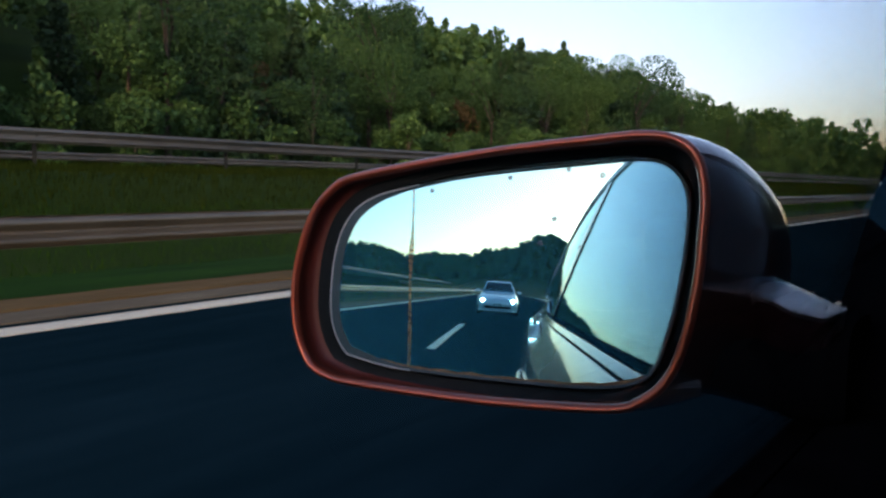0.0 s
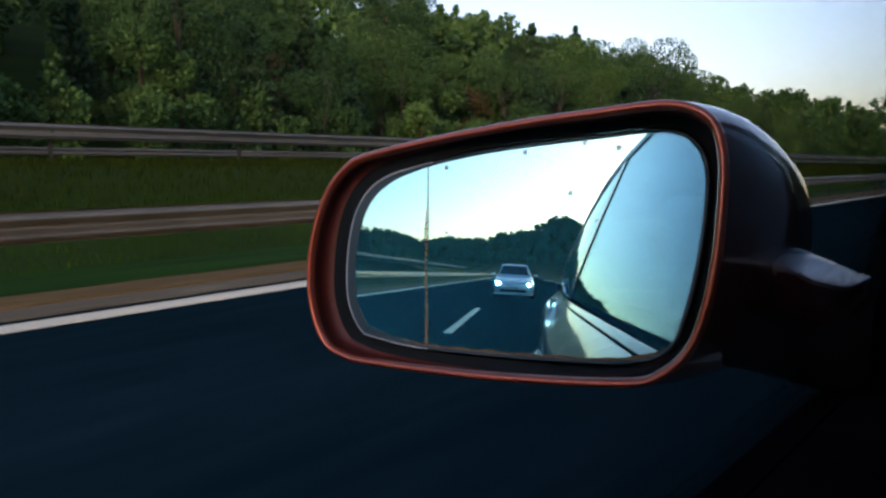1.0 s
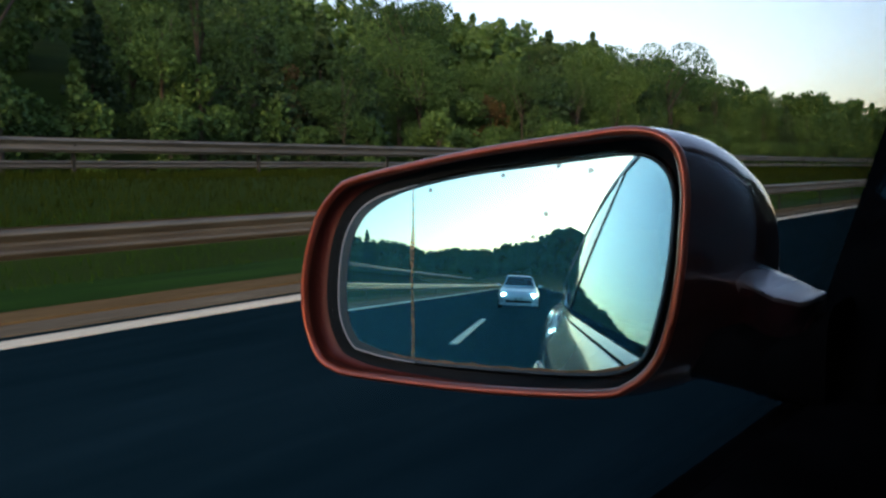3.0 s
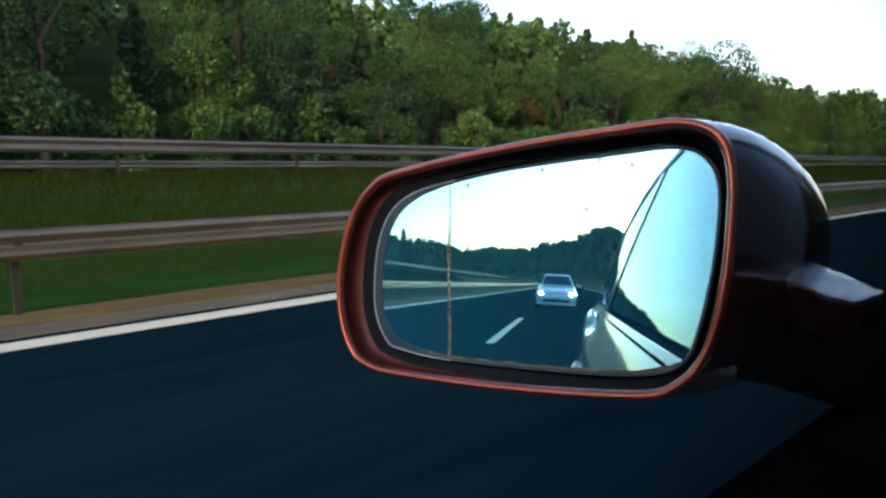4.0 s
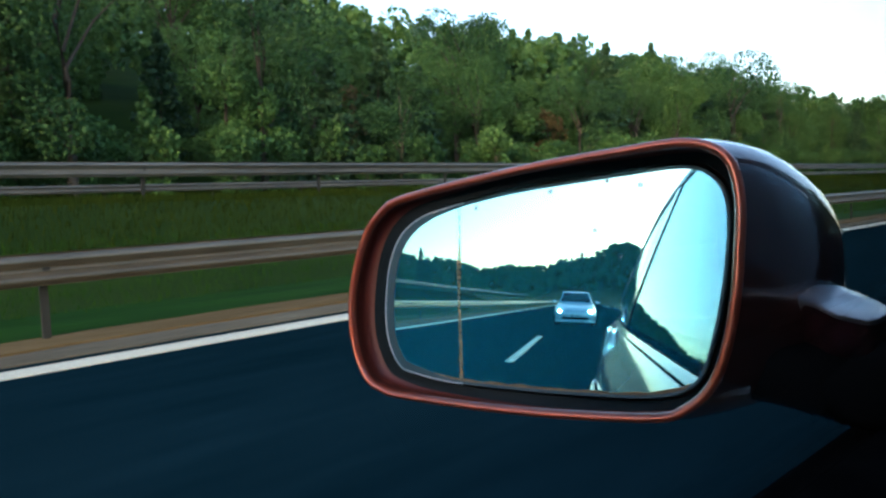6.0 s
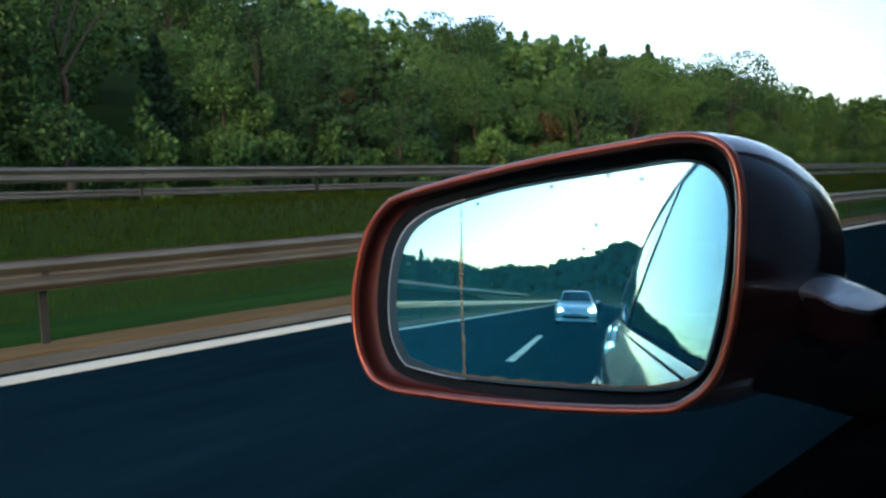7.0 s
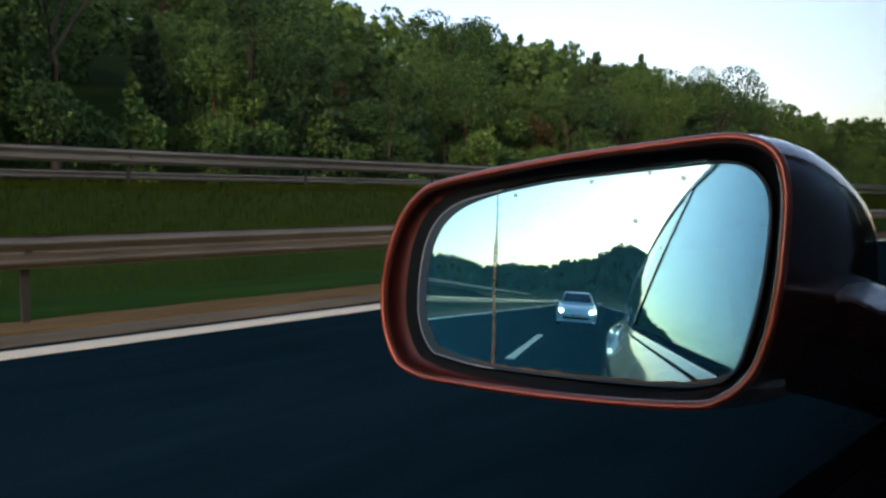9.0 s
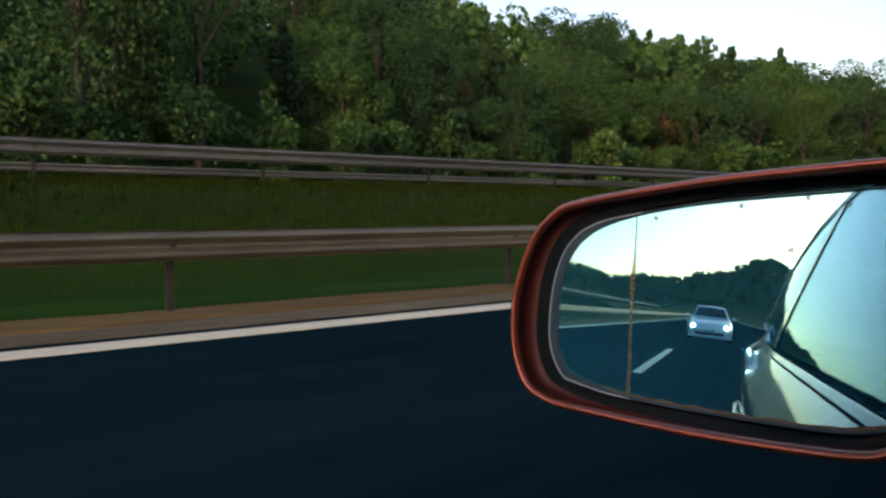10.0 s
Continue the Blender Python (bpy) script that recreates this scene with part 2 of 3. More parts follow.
def tube(bm, path, radii, sides=8):
    rings = []
    for i, p in enumerate(path):
        a = Vector(path[min(i + 1, len(path) - 1)]) - Vector(path[max(i - 1, 0)])
        q = a.to_track_quat("Z", "Y")
        rings.append([Vector(p) + q @ Vector((radii[i] * math.cos(2 * math.pi * k / sides), radii[i] * math.sin(2 * math.pi * k / sides), 0)) for k in range(sides)])
    loft(bm, rings)


# ---- ground: one sheet to the horizon ----
def smooth(a, b, v):
    t = min(1, max(0, (v - a) / (b - a)))
    return t * t * (3 - 2 * t)


def land(x, y):
    """Height of the land: flat motorway, a bank up to the other carriageway, the wooded slope, hills far behind."""
    z = -0.05
    z += 1.25 * smooth(-7.6, -13.0, x)
    along = smooth(-110, -55, y) * (1 - 0.80 * smooth(110, 320, y))
    z += along * 0.30 * max(0, min(-28 - x, 95)) * smooth(-27, -45, x)
    z += 14 * smooth(14, 120, x)
    away = math.hypot(x, y)
    far = smooth(260, 760, away) * smooth(-60, -220, y)
    if far > 0:
        bear = math.degrees(math.atan2(-x, -y))
        rise = 3.0 + 0.35 * math.sin(bear * 0.33 + 1.0) + 0.2 * math.sin(bear * 0.9) + 2.7 * math.exp(-((bear + 4.0) / 3.8) ** 2)
        z += far * min(away, 1100) * math.tan(math.radians(rise))
    z += 30 * smooth(400, 1200, y) + 30 * smooth(-250, -900, x) * smooth(-400, 0, y) + 60 * smooth(250, 900, x)
    return z


def graded(stops):
    out = []
    for (a, step), (b, _) in zip(stops, stops[1:]):
        n = max(1, round((b - a) / step))
        out += [a + (b - a) * i / n for i in range(n)]
    return out + [stops[-1][0]]


bm = bmesh.new()
gx = graded([(-3000, 500), (-1000, 50), (-300, 20), (-130, 6), (-30, 2), (-14, 0.5), (-7, 3), (8, 8), (40, 30), (300, 150), (1000, 500), (3000, 1)])
gy = graded([(-3000, 300), (-1000, 40), (-350, 25), (-120, 8), (100, 12), (400, 100), (1000, 500), (3000, 1)])
grid = [[bm.verts.new((x, y, land(x, y))) for y in gy] for x in gx]
for i in range(len(gx) - 1):
    for j in range(len(gy) - 1):
        bm.faces.new((grid[i][j], grid[i + 1][j], grid[i + 1][j + 1], grid[i][j + 1]))
tagged(part("ground", bm, SOIL), "grassy land with a bank and a wooded slope", "ground", kind="structure")


def strip(name, x0, x1, y0, y1, z, mat, label, category, thick=0.05, wave=0.0):
    """A slab lying along the road; wave makes its edges ragged."""
    bm = bmesh.new()
    n = max(2, int((y1 - y0) / (0.4 if wave else 8)))
    rings = []
    for i in range(n + 1):
        y = y0 + (y1 - y0) * i / n
        a = x0 + wave * noise.noise((y * 0.9, x0, 0))
        b = x1 + wave * noise.noise((y * 0.9, x1, 7))
        rings.append([(a, y, z - thick), (b, y, z - thick), (b, y, z), (a, y, z)])
    loft(bm, rings)
    return tagged(part(name, bm, mat, smooth=False), label, category, kind="structure")


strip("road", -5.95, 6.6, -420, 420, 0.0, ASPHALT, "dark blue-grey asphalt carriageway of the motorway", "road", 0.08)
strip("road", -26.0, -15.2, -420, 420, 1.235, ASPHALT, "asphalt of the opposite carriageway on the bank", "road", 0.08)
strip("edge_line", -5.77, -5.50, -420, 420, 0.006, PAINT_LINE, "solid white painted edge line on the asphalt", "road marking", 0.01)
strip("edge_line", 5.3, 5.5, -420, 420, 0.006, PAINT_LINE, "solid white painted edge line on the asphalt", "road marking", 0.01)
strip("shoulder", -6.42, -5.93, -160, 200, 0.012, GRAVEL, "strip of tan gravel beside the asphalt", "shoulder", 0.08, 0.05)
strip("verge", -7.05, -6.38, -160, 200, 0.03, DRY_GRASS, "dry tan grass along the gravel edge", "verge", 0.10, 0.12)
strip("verge", -8.45, -6.95, -160, 200, 0.035, GRASS, "dark green mown grass under the guardrail", "verge", 0.12, 0.10)

dash_group = "broken white lane line"
for k in range(-16, 18):
    y = -13.4 + 18 * k
    ob = strip("lane_dash", -1.52, -1.37, y, y + 6, 0.006, PAINT_LINE, "white painted lane dash on the asphalt", "road marking", 0.01)
    ob["group"] = dash_group


# ---- guardrails ----
def guardrail(x, z0, side, y0, y1, label, steel=STEEL):
    """W-beam on posts; side is +1 when the beam's face looks to +x."""
    rail = tagged(new("guardrail"), label, "guardrail")
    rail.location = (x, 0, z0)
    prof = [(0.0, 0.757)]
    for k in range(19):
        z = 0.750 - 0.258 * k / 18
        prof.append((0.004 + 0.042 * math.cos(2 * math.pi * (z - 0.698) / 0.155), z))
    prof.append((0.0, 0.485))
    prof = [(side * a, b) for a, b in prof]
    back = [(a - side * 0.004, b) for a, b in prof[::-1]]
    step = 4.0
    n = int((y1 - y0) / step)
    bm = bmesh.new()
    rings = [[(a, y0 + step * i, b) for a, b in prof + back] for i in range(n + 1)]
    loft(bm, rings)
    part("beam", bm, steel, rail, smooth=False)
    bm = bmesh.new()
    box(bm, -0.02, 0.02, -0.032, 0.032, -0.3, 0.70)
    post = mesh_of("post", bm, POST_STEEL, False)
    bm = bmesh.new()
    box(bm, -0.05, 0.05, -0.03, 0.03, 0.54, 0.70)
    spacer = mesh_of("spacer", bm, POST_STEEL, False)
    for i in range(n):
        y = y0 + step * (i + 0.5)
        p = new("post", post)
        p.parent, p.location = rail, (-side * 0.15, y, 0)
        s = new("spacer", spacer)
        s.parent, s.location = rail, (-side * 0.08, y, 0)
    return rail


guardrail(-6.69, 0.0, 1, -180, 180, "galvanised steel guardrail on posts in the grass")
guardrail(-14.0, 1.19, 1, -120, 180, "dull grey steel guardrail on top of the bank", OLD_STEEL)
guardrail(-26.6, 1.19, 1, -60, 180, "dull grey steel guardrail before the wooded slope", OLD_STEEL)


# ---- trees ----
def leaf_cloud(rng, centres, radii, count, size, flat=0.75):
    """Points and faces of many small folded leaf clumps strewn over the shells of several lobes."""
    pick = rng.integers(0, len(centres), count)
    d = rng.normal(size=(count, 3))
    d /= np.linalg.norm(d, axis=1)[:, None]
    r = rng.uniform(0.55, 1.05, count) ** 0.6
    c = np.array(centres)[pick] + d * np.array(radii)[pick] * r[:, None]
    a = rng.normal(size=(count, 3))
    a /= np.linalg.norm(a, axis=1)[:, None]
    b = np.cross(a, rng.normal(size=(count, 3)))
    b /= np.linalg.norm(b, axis=1)[:, None] + 1e-9
    s = size * rng.uniform(0.6, 1.4, count)[:, None]
    a, b = a * s, b * s * flat
    lift = np.cross(a, b)
    lift /= np.linalg.norm(lift, axis=1)[:, None] + 1e-9
    lift = lift * s * 0.35
    v = np.stack([c - a, c - b * 0.8 + lift, c + a, c + b], 1).reshape(-1, 3)
    base = np.arange(count) * 4
    f = np.concatenate([np.stack([base, base + 1, base + 2], 1), np.stack([base, base + 2, base + 3], 1)])
    return v, f


def broadleaf(seed, height, count, size):
    rng = np.random.default_rng(seed)
    lobes = int(rng.integers(8, 13))
    cs, rs = [], []
    for k in range(lobes):
        h = rng.uniform(0.14, 0.92)
        spread = 0.30 * height * math.sin(math.pi * min(1, (1.08 - h) * 1.05)) * rng.uniform(0.3, 0.9)
        a = rng.uniform(0, 2 * math.pi)
        cs.append((spread * math.cos(a), spread * math.sin(a), h * height))
        q = height * rng.uniform(0.10, 0.19)
        rs.append((q, q, q * rng.uniform(0.7, 1.0)))
    return (*leaf_cloud(rng, cs, rs, count, size), cs)


def conifer(seed, height, count, size):
    rng = np.random.default_rng(seed)
    cs, rs = [], []
    tiers = 11
    for k in range(tiers):
        h = 0.14 + 0.84 * k / (tiers - 1)
        w = 0.26 * height * (1 - h) ** 0.8 + 0.012 * height
        for j in range(3):
            a = rng.uniform(0, 2 * math.pi)
            cs.append((0.45 * w * math.cos(a), 0.45 * w * math.sin(a), h * height))
            rs.append((w * 0.75, w * 0.75, height * 0.045))
    return (*leaf_cloud(rng, cs, rs, count, size), cs)


def cloud_mesh(name, v, f, mat):
    me = bpy.data.meshes.new(name)
    me.from_pydata(v.tolist(), [], f.tolist())
    me.materials.append(mat)
    return me


def trunk_mesh(seed, height, cs, mat):
    rng = random.Random(seed)
    bm = bmesh.new()
    w = height * 0.016
    path = [(0, 0, -0.6)] + [(rng.uniform(-1, 1) * 0.012 * height * k, rng.uniform(-1, 1) * 0.012 * height * k, height * 0.21 * k) for k in range(1, 5)]
    tube(bm, path, [w * 1.3, w, w * 0.8, w * 0.55, w * 0.2], 7)
    for c in cs[:5]:
        tube(bm, [(0, 0, c[2] * 0.62), (c[0] * 0.5, c[1] * 0.5, c[2] * 0.85), c], [w * 0.45, w * 0.3, w * 0.1], 5)
    return mesh_of("trunk", bm, mat)


KINDS = []
for seed in range(4):
    h = 9.0 + 1.3 * seed
    v, f, cs = broadleaf(seed + 11, h, 5800, 0.107)
    KINDS.append((cloud_mesh("crown", v, f, LEAF if seed % 2 else LEAF_LIGHT), trunk_mesh(seed, h, cs, BARK), "broad-leaved tree in full green leaf on the slope", "tree"))
for seed in range(3):
    h = 9.0 + 1.2 * seed
    v, f, cs = conifer(seed + 31, h, 2300, 0.19)
    KINDS.append((cloud_mesh("crown", v, f, NEEDLE), trunk_mesh(seed + 9, h, [], BARK), "dark green conifer on the slope", "tree"))
v, f, cs = broadleaf(58, 7.5, 2600, 0.14)
AUTUMN_TREE = len(KINDS)
KINDS.append((cloud_mesh("crown", v, f, LEAF_RUST), trunk_mesh(58, 7.5, cs, BARK), "young tree with rusty brown leaves on the slope", "tree"))
v, f, cs = broadleaf(77, 4.2, 1250, 0.13)
KINDS.append((cloud_mesh("crown", v, f, LEAF_LIGHT), trunk_mesh(77, 4.2, cs, BARK), "light green bush at the foot of the slope", "bush"))


def tree(kind, x, y, scale, turn):
    crown, trunk, label, category = KINDS[kind]
    base = tagged(new("tree" if category == "tree" else "bush"), label, category, "trees on the roadside slope")
    base.matrix_world = Matrix.LocRotScale((x, y, land(x, y)), Euler((0, 0, turn)), (scale, scale, scale * 1.0))
    for nm, me in (("trunk", trunk), ("crown", crown)):
        new(nm, me).parent = base


rng = random.Random(5)
for k in range(170):
    y = -72 + 182 * (k + rng.random()) / 170
    x = -29.5 - 24 * rng.random() ** 1.3
    tree(rng.choice((0, 1, 2, 3) * 4 + (4, 5, 6) * 2), x, y, rng.uniform(0.62, 0.98), rng.uniform(0, 6.28))
for k in range(110):
    y = -70 + 190 * (k + rng.random()) / 110
    tree(AUTUMN_TREE + 1, -28.0 - 3.5 * rng.random(), y, rng.uniform(0.5, 1.0), rng.uniform(0, 6.28))

for k in range(3):
    tree(4 + k % 3, -28.6 - 2.5 * rng.random(), -86 + 2.2 * k, rng.uniform(0.5, 0.66), rng.uniform(0, 6.28))
for x, y, k in ((-36, 47, 0.7), (-40, 31, 0.6)):
    tree(AUTUMN_TREE, x, y, k, y * 0.7)

# the deep woods behind the first rows, and the far hills
nrng = np.random.default_rng(8)
protos = [broadleaf(101 + k, 9 + (k * 5) % 4, 460, 0.37)[:2] for k in range(7)] + [conifer(118 + k, 9.5 + k, 520, 0.32)[:2] for k in range(2)]


def woods(name, spots, mat, label):
    vs, fs, at = [], [], 0
    for k, (x, y, s) in enumerate(spots):
        v, f = protos[k % len(protos)]
        a = nrng.uniform(0, 6.28)
        r = np.array([[math.cos(a), -math.sin(a), 0], [math.sin(a), math.cos(a), 0], [0, 0, 1]])
        vs.append((v * s) @ r.T + np.array([x, y, land(x, y) - 0.5]))
        fs.append(f + at)
        at += len(v)
    ob = new(name, cloud_mesh(name, np.concatenate(vs), np.concatenate(fs), mat))
    return tagged(ob, label, "woods", kind="stuff")


spots = []
for k in range(620):
    spots.append((-46 - 80 * rng.random() ** 1.2, -85 + 300 * rng.random(), rng.uniform(0.7, 1.05)))
for k in range(260):
    spots.append((-30 - 95 * rng.random(), 108 + 330 * rng.random(), rng.uniform(0.7, 1.05)))
for k in range(150):
    spots.append((-29 - 36 * rng.random(), 150 + 290 * rng.random(), rng.uniform(0.8, 1.25)))
for k in range(260):
    spots.append((-30 - 22 * rng.random(), -80 + 220 * rng.random(), rng.uniform(0.22, 0.5)))
woods("forest", spots, LEAF, "dense mixed green woods covering the slope")
protos = [broadleaf(201 + k, 9 + (k * 5) % 4, 95, 1.55)[:2] for k in range(6)] + [conifer(220, 12, 150, 0.9)[:2]]
spots = []
for k in range(2000):
    b = math.radians(rng.uniform(-16, 50))
    d = rng.uniform(430, 1050)
    spots.append((-d * math.sin(b), -d * math.cos(b), rng.uniform(0.7, 1.25)))
for k in range(420):
    spots.append((-28 - 90 * rng.random(), rng.uniform(-430, -120), rng.uniform(0.22, 0.45)))
for k in range(420):
    spots.append((-rng.uniform(70, 420), -rng.uniform(90, 420), rng.uniform(0.45, 0.8)))
woods("far_forest", spots, FOREST_FAR, "dark woods on the hills behind the motorway")


# ---- grass and low growth on the bank ----
def tufts(name, boxes, count, height, mat, label, seed):
    g = np.random.default_rng(seed)
    x0, x1, y0, y1 = boxes
    x, y = g.uniform(x0, x1, count), g.uniform(y0, y1, count)
    z = np.array([land(a, b) for a, b in zip(x, y)])
    h = height * g.uniform(0.5, 1.3, count)
    a = g.uniform(0, 6.28, count)
    w = 0.09 * h
    lean = g.normal(size=(count, 2)) * h[:, None] * 0.3
    p = np.stack([np.stack([x - w * np.cos(a), y - w * np.sin(a), z - 0.05], 1),
                  np.stack([x + w * np.cos(a), y + w * np.sin(a), z - 0.05], 1),
                  np.stack([x + lean[:, 0], y + lean[:, 1], z + h], 1)], 1).reshape(-1, 3)
    f = np.arange(count * 3).reshape(-1, 3)
    return tagged(new(name, cloud_mesh(name, p, f, mat)), label, "grass", kind="stuff")


tufts("bank_grass", (-14.6, -10.2, -50, 70), 130000, 0.13, BANK, "tall rough brownish green grass on the bank", 3)
tufts("verge_grass", (-10.6, -6.9, -35, 55), 110000, 0.08, GRASS, "short dark green grass under the guardrail", 4)
tufts("far_verge_grass", (-30.0, -26.9, -60, 100), 16000, 0.5, BANK, "rough grass at the foot of the woods", 6)

# ---- the car that carries the camera ----
car = tagged(new("car"), "dark red car, seen from its driver's seat", "car")


def side_x(z, y):
    """Outer skin of the car's left side."""
    knots = [(0.20, -0.150), (0.35, -0.190), (0.50, -0.208), (0.60, -0.213), (0.70, -0.213), (0.80, -0.203), (0.85, -0.188), (0.865, -0.180), (0.875, -0.172), (0.885, -0.164), (0.90, -0.155), (0.915, -0.1455), (0.93, -0.1345), (0.945, -0.1215), (0.957, -0.1095),
             (1.00, -0.0938), (1.06, -0.0716), (1.11, -0.0526), (1.16, -0.0331), (1.21, -0.0131), (1.26, 0.0072), (1.32, 0.0318), (1.38, 0.057), (1.42, 0.10)]
    for (z0, a), (z1, b) in zip(knots, knots[1:]):
        if z <= z1:
            x = a + (b - a) * (z - z0) / (z1 - z0)
            break
    upper = smooth(0.93, 1.02, z)
    return x + 0.045 * upper * max(0, -y - 0.9) ** 1.6 + (1 - upper) * (0.042 * max(0, -y - 0.6) ** 1.3 + 0.04 * smooth(0.80, 0.95, z) * smooth(-1.0, -2.4, y)) + 0.10 * max(0, y - 0.9) ** 2


def roof_z(y):
    """Height of the roof's edge, falling towards the tail."""
    return 1.40 - 0.40 * (max(0, -0.9 - y) / 1.45) ** 2


def band(name, y0, y1, low, high, mat, parent, label="", thick=0.03, inset=0.0, far=False):
    """A piece of the side skin between two heights that change along the car."""
    bm = bmesh.new()
    n = max(3, int(abs(y1 - y0) / 0.06))
    rings = []
    for i in range(n + 1):
        y = y0 + (y1 - y0) * i / n
        a, b = low(y), max(high(y), low(y) + 0.004)
        out = [(side_x(a + (b - a) * k / 4, y) + inset, y, a + (b - a) * k / 4) for k in range(5)]
        out += [(x + thick, yy, z) for x, yy, z in out[::-1]]
        rings.append([(1.38 - x, yy, z) for x, yy, z in out] if far else out)
    loft(bm, rings)
    return part(name, bm, mat, parent, label, bevel=0.003)


def panel(name, y0, y1, zs, mat, parent, label="", thick=0.012, lean=0.0, inset=0.0, far=False, lean_end=None):
    """A curved panel of the side skin between two stations, with thickness."""
    bm = bmesh.new()
    n = max(2, int(abs(y1 - y0) / 0.08))
    rings = []
    for i in range(n + 1):
        y = y0 + (y1 - y0) * i / n
        tilt = lean if lean_end is None else lean + (lean_end - lean) * i / n
        out = [(side_x(z, y) + inset, y + tilt * (z - zs[0]), z) for z in zs]
        out += [(x + thick, yy, z) for x, yy, z in out[::-1]]
        rings.append([(1.38 - x, yy, z) for x, yy, z in out] if far else out)
    loft(bm, rings)
    return part(name, bm, mat, parent, label, bevel=0.003)


LOW = [0.22, 0.30, 0.40, 0.50, 0.60, 0.70, 0.76, 0.80, 0.83, 0.86, 0.875, 0.885, 0.90, 0.915, 0.93, 0.9375]
front_door = panel("front_door", -0.80, 0.78, LOW, RED_PAINT, car)
rear_door = panel("rear_door", -1.72, -0.808, LOW, RED_PAINT, car)
panel("rear_wing", -2.75, -1.728, LOW + [0.945], RED_PAINT, car)
panel("front_wing", 0.788, 1.75, LOW, RED_PAINT, car)
panel("belt_moulding", -0.80, 0.60, [0.9405, 0.946, 0.9515], GLOSS_BLACK, front_door, "glossy black strip below the window", thick=0.012, inset=-0.003)
panel("belt_moulding", -1.72, -0.808, [0.9405, 0.946, 0.9515], GLOSS_BLACK, rear_door, "glossy black strip below the window", thick=0.012, inset=-0.003)
panel("seal_lip", -0.80, 0.52, [0.9630, 0.9655], TRIM, front_door, "thin black edge of the window seal", thick=0.003, inset=0.010)
panel("window_seal", -0.80, 0.52, [0.9530, 0.957, 0.9615], TRIM, front_door, "black rubber window seal", thick=0.022, inset=-0.003)
panel("window_seal", -1.72, -0.808, [0.9530, 0.9575], RUBBER, rear_door, "black rubber window seal", thick=0.022, inset=-0.003)
panel("window_pane", -0.766, 0.37, [0.960, 1.00, 1.06, 1.11, 1.16, 1.21, 1.26, 1.32, 1.375], PANE, front_door, "clear side window glass", thick=0.004, lean=-0.22, lean_end=1.15).visible_shadow = False
band("window_pane", -1.60, -0.79, lambda y: 0.958, lambda y: roof_z(y) - 0.026, DARK_PANE, rear_door, "dark side window glass", thick=0.004)
panel("door_frame", -0.774, -0.767, [0.955, 1.06, 1.16, 1.26, 1.375], TRIM, front_door, "black door frame", thick=0.03, lean=-0.22, inset=-0.004)
panel("door_frame", -0.850, -0.777, [0.955, 1.06, 1.16, 1.26, 1.372], RED_PAINT, rear_door, thick=0.03, lean=-0.22, inset=-0.003)
for far in (False, True):
    band("roof_rail", -2.30, 0.45, lambda y: roof_z(y) - 0.022, lambda y: roof_z(y) - 0.006, RED_PAINT, car, thick=0.04, inset=-0.006, far=far)
    band("roof_trim", -2.30, 0.45, lambda y: roof_z(y) - 0.005, lambda y: roof_z(y) + 0.001, RUBBER, car, "black roof gutter strip", thick=0.02, inset=-0.008, far=far)
    band("rear_pillar", -2.38, -1.61, lambda y: 0.955, lambda y: roof_z(y) - 0.026, RED_PAINT, car, thick=0.03, far=far)

# door handle in its cup
bm = bmesh.new()
rings = []
for i in range(9):
    t = i / 8
    y = -0.70 + 0.20 * t
    bulge = 0.010 * math.sin(math.pi * t) ** 0.5
    x = side_x(0.825, y) - 0.002 - bulge
    rings.append([(x + 0.007 * math.cos(a), y, 0.815 + 0.010 * math.sin(a)) for a in [k * math.pi / 4 for k in range(8)]])
loft(bm, rings)
part("handle", bm, RED_PAINT, front_door)

# inner door, dashboard side, roof, floor and far side close the cabin
bm = bmesh.new()
prof = [(-0.088, 0.972), (-0.070, 0.976), (-0.045, 0.968), (-0.030, 0.94), (-0.020, 0.80), (-0.02, 0.30), (-0.07, 0.30), (-0.085, 0.90)]
loft(bm, [[(x, y, z) for x, z in prof] for y in (-0.78, -0.4, 0.0, 0.3, 0.6, 0.9)])
part("inner_door_panel", bm, TRIM, front_door, "black inner door panel")
bm = bmesh.new()
loft(bm, [[(x, y, z) for y, z in ((0.365, 0.955), (0.385, 0.992), (0.45, 1.040), (0.56, 1.120), (0.66, 1.150), (0.90, 1.05), (0.95, 0.95))] for x in (-0.098, -0.080, -0.060)])
part("mirror_sail", bm, TRIM, front_door, "black corner trim where the mirror is mounted", bevel=0.006)
bm = bmesh.new()
tube(bm, [(-0.06, 1.15, 0.95), (0.0, 0.80, 1.22), (0.06, 0.48, 1.38)], [0.045, 0.04, 0.04], 8)
part("front_pillar", bm, TRIM, car)
bm = bmesh.new()
rows = []
for i in range(9):
    y = 0.45 - 2.1 * i / 8
    drop = 1.40 - roof_z(y)
    rows.append([(0.055 + 1.29 * k / 8 , y, 1.395 + 0.055 * math.sin(math.pi * k / 8) - drop) for k in range(9)] + [(0.055 + 1.29 * k / 8, y, 1.37 + 0.05 * math.sin(math.pi * k / 8) - drop) for k in range(8, -1, -1)])
loft(bm, rows)
part("roof", bm, RED_PAINT, car)
bm = bmesh.new()
box(bm, -0.06, 1.46, -2.5, 1.5, 0.22, 0.28)
part("floor_pan", bm, TRIM, car)
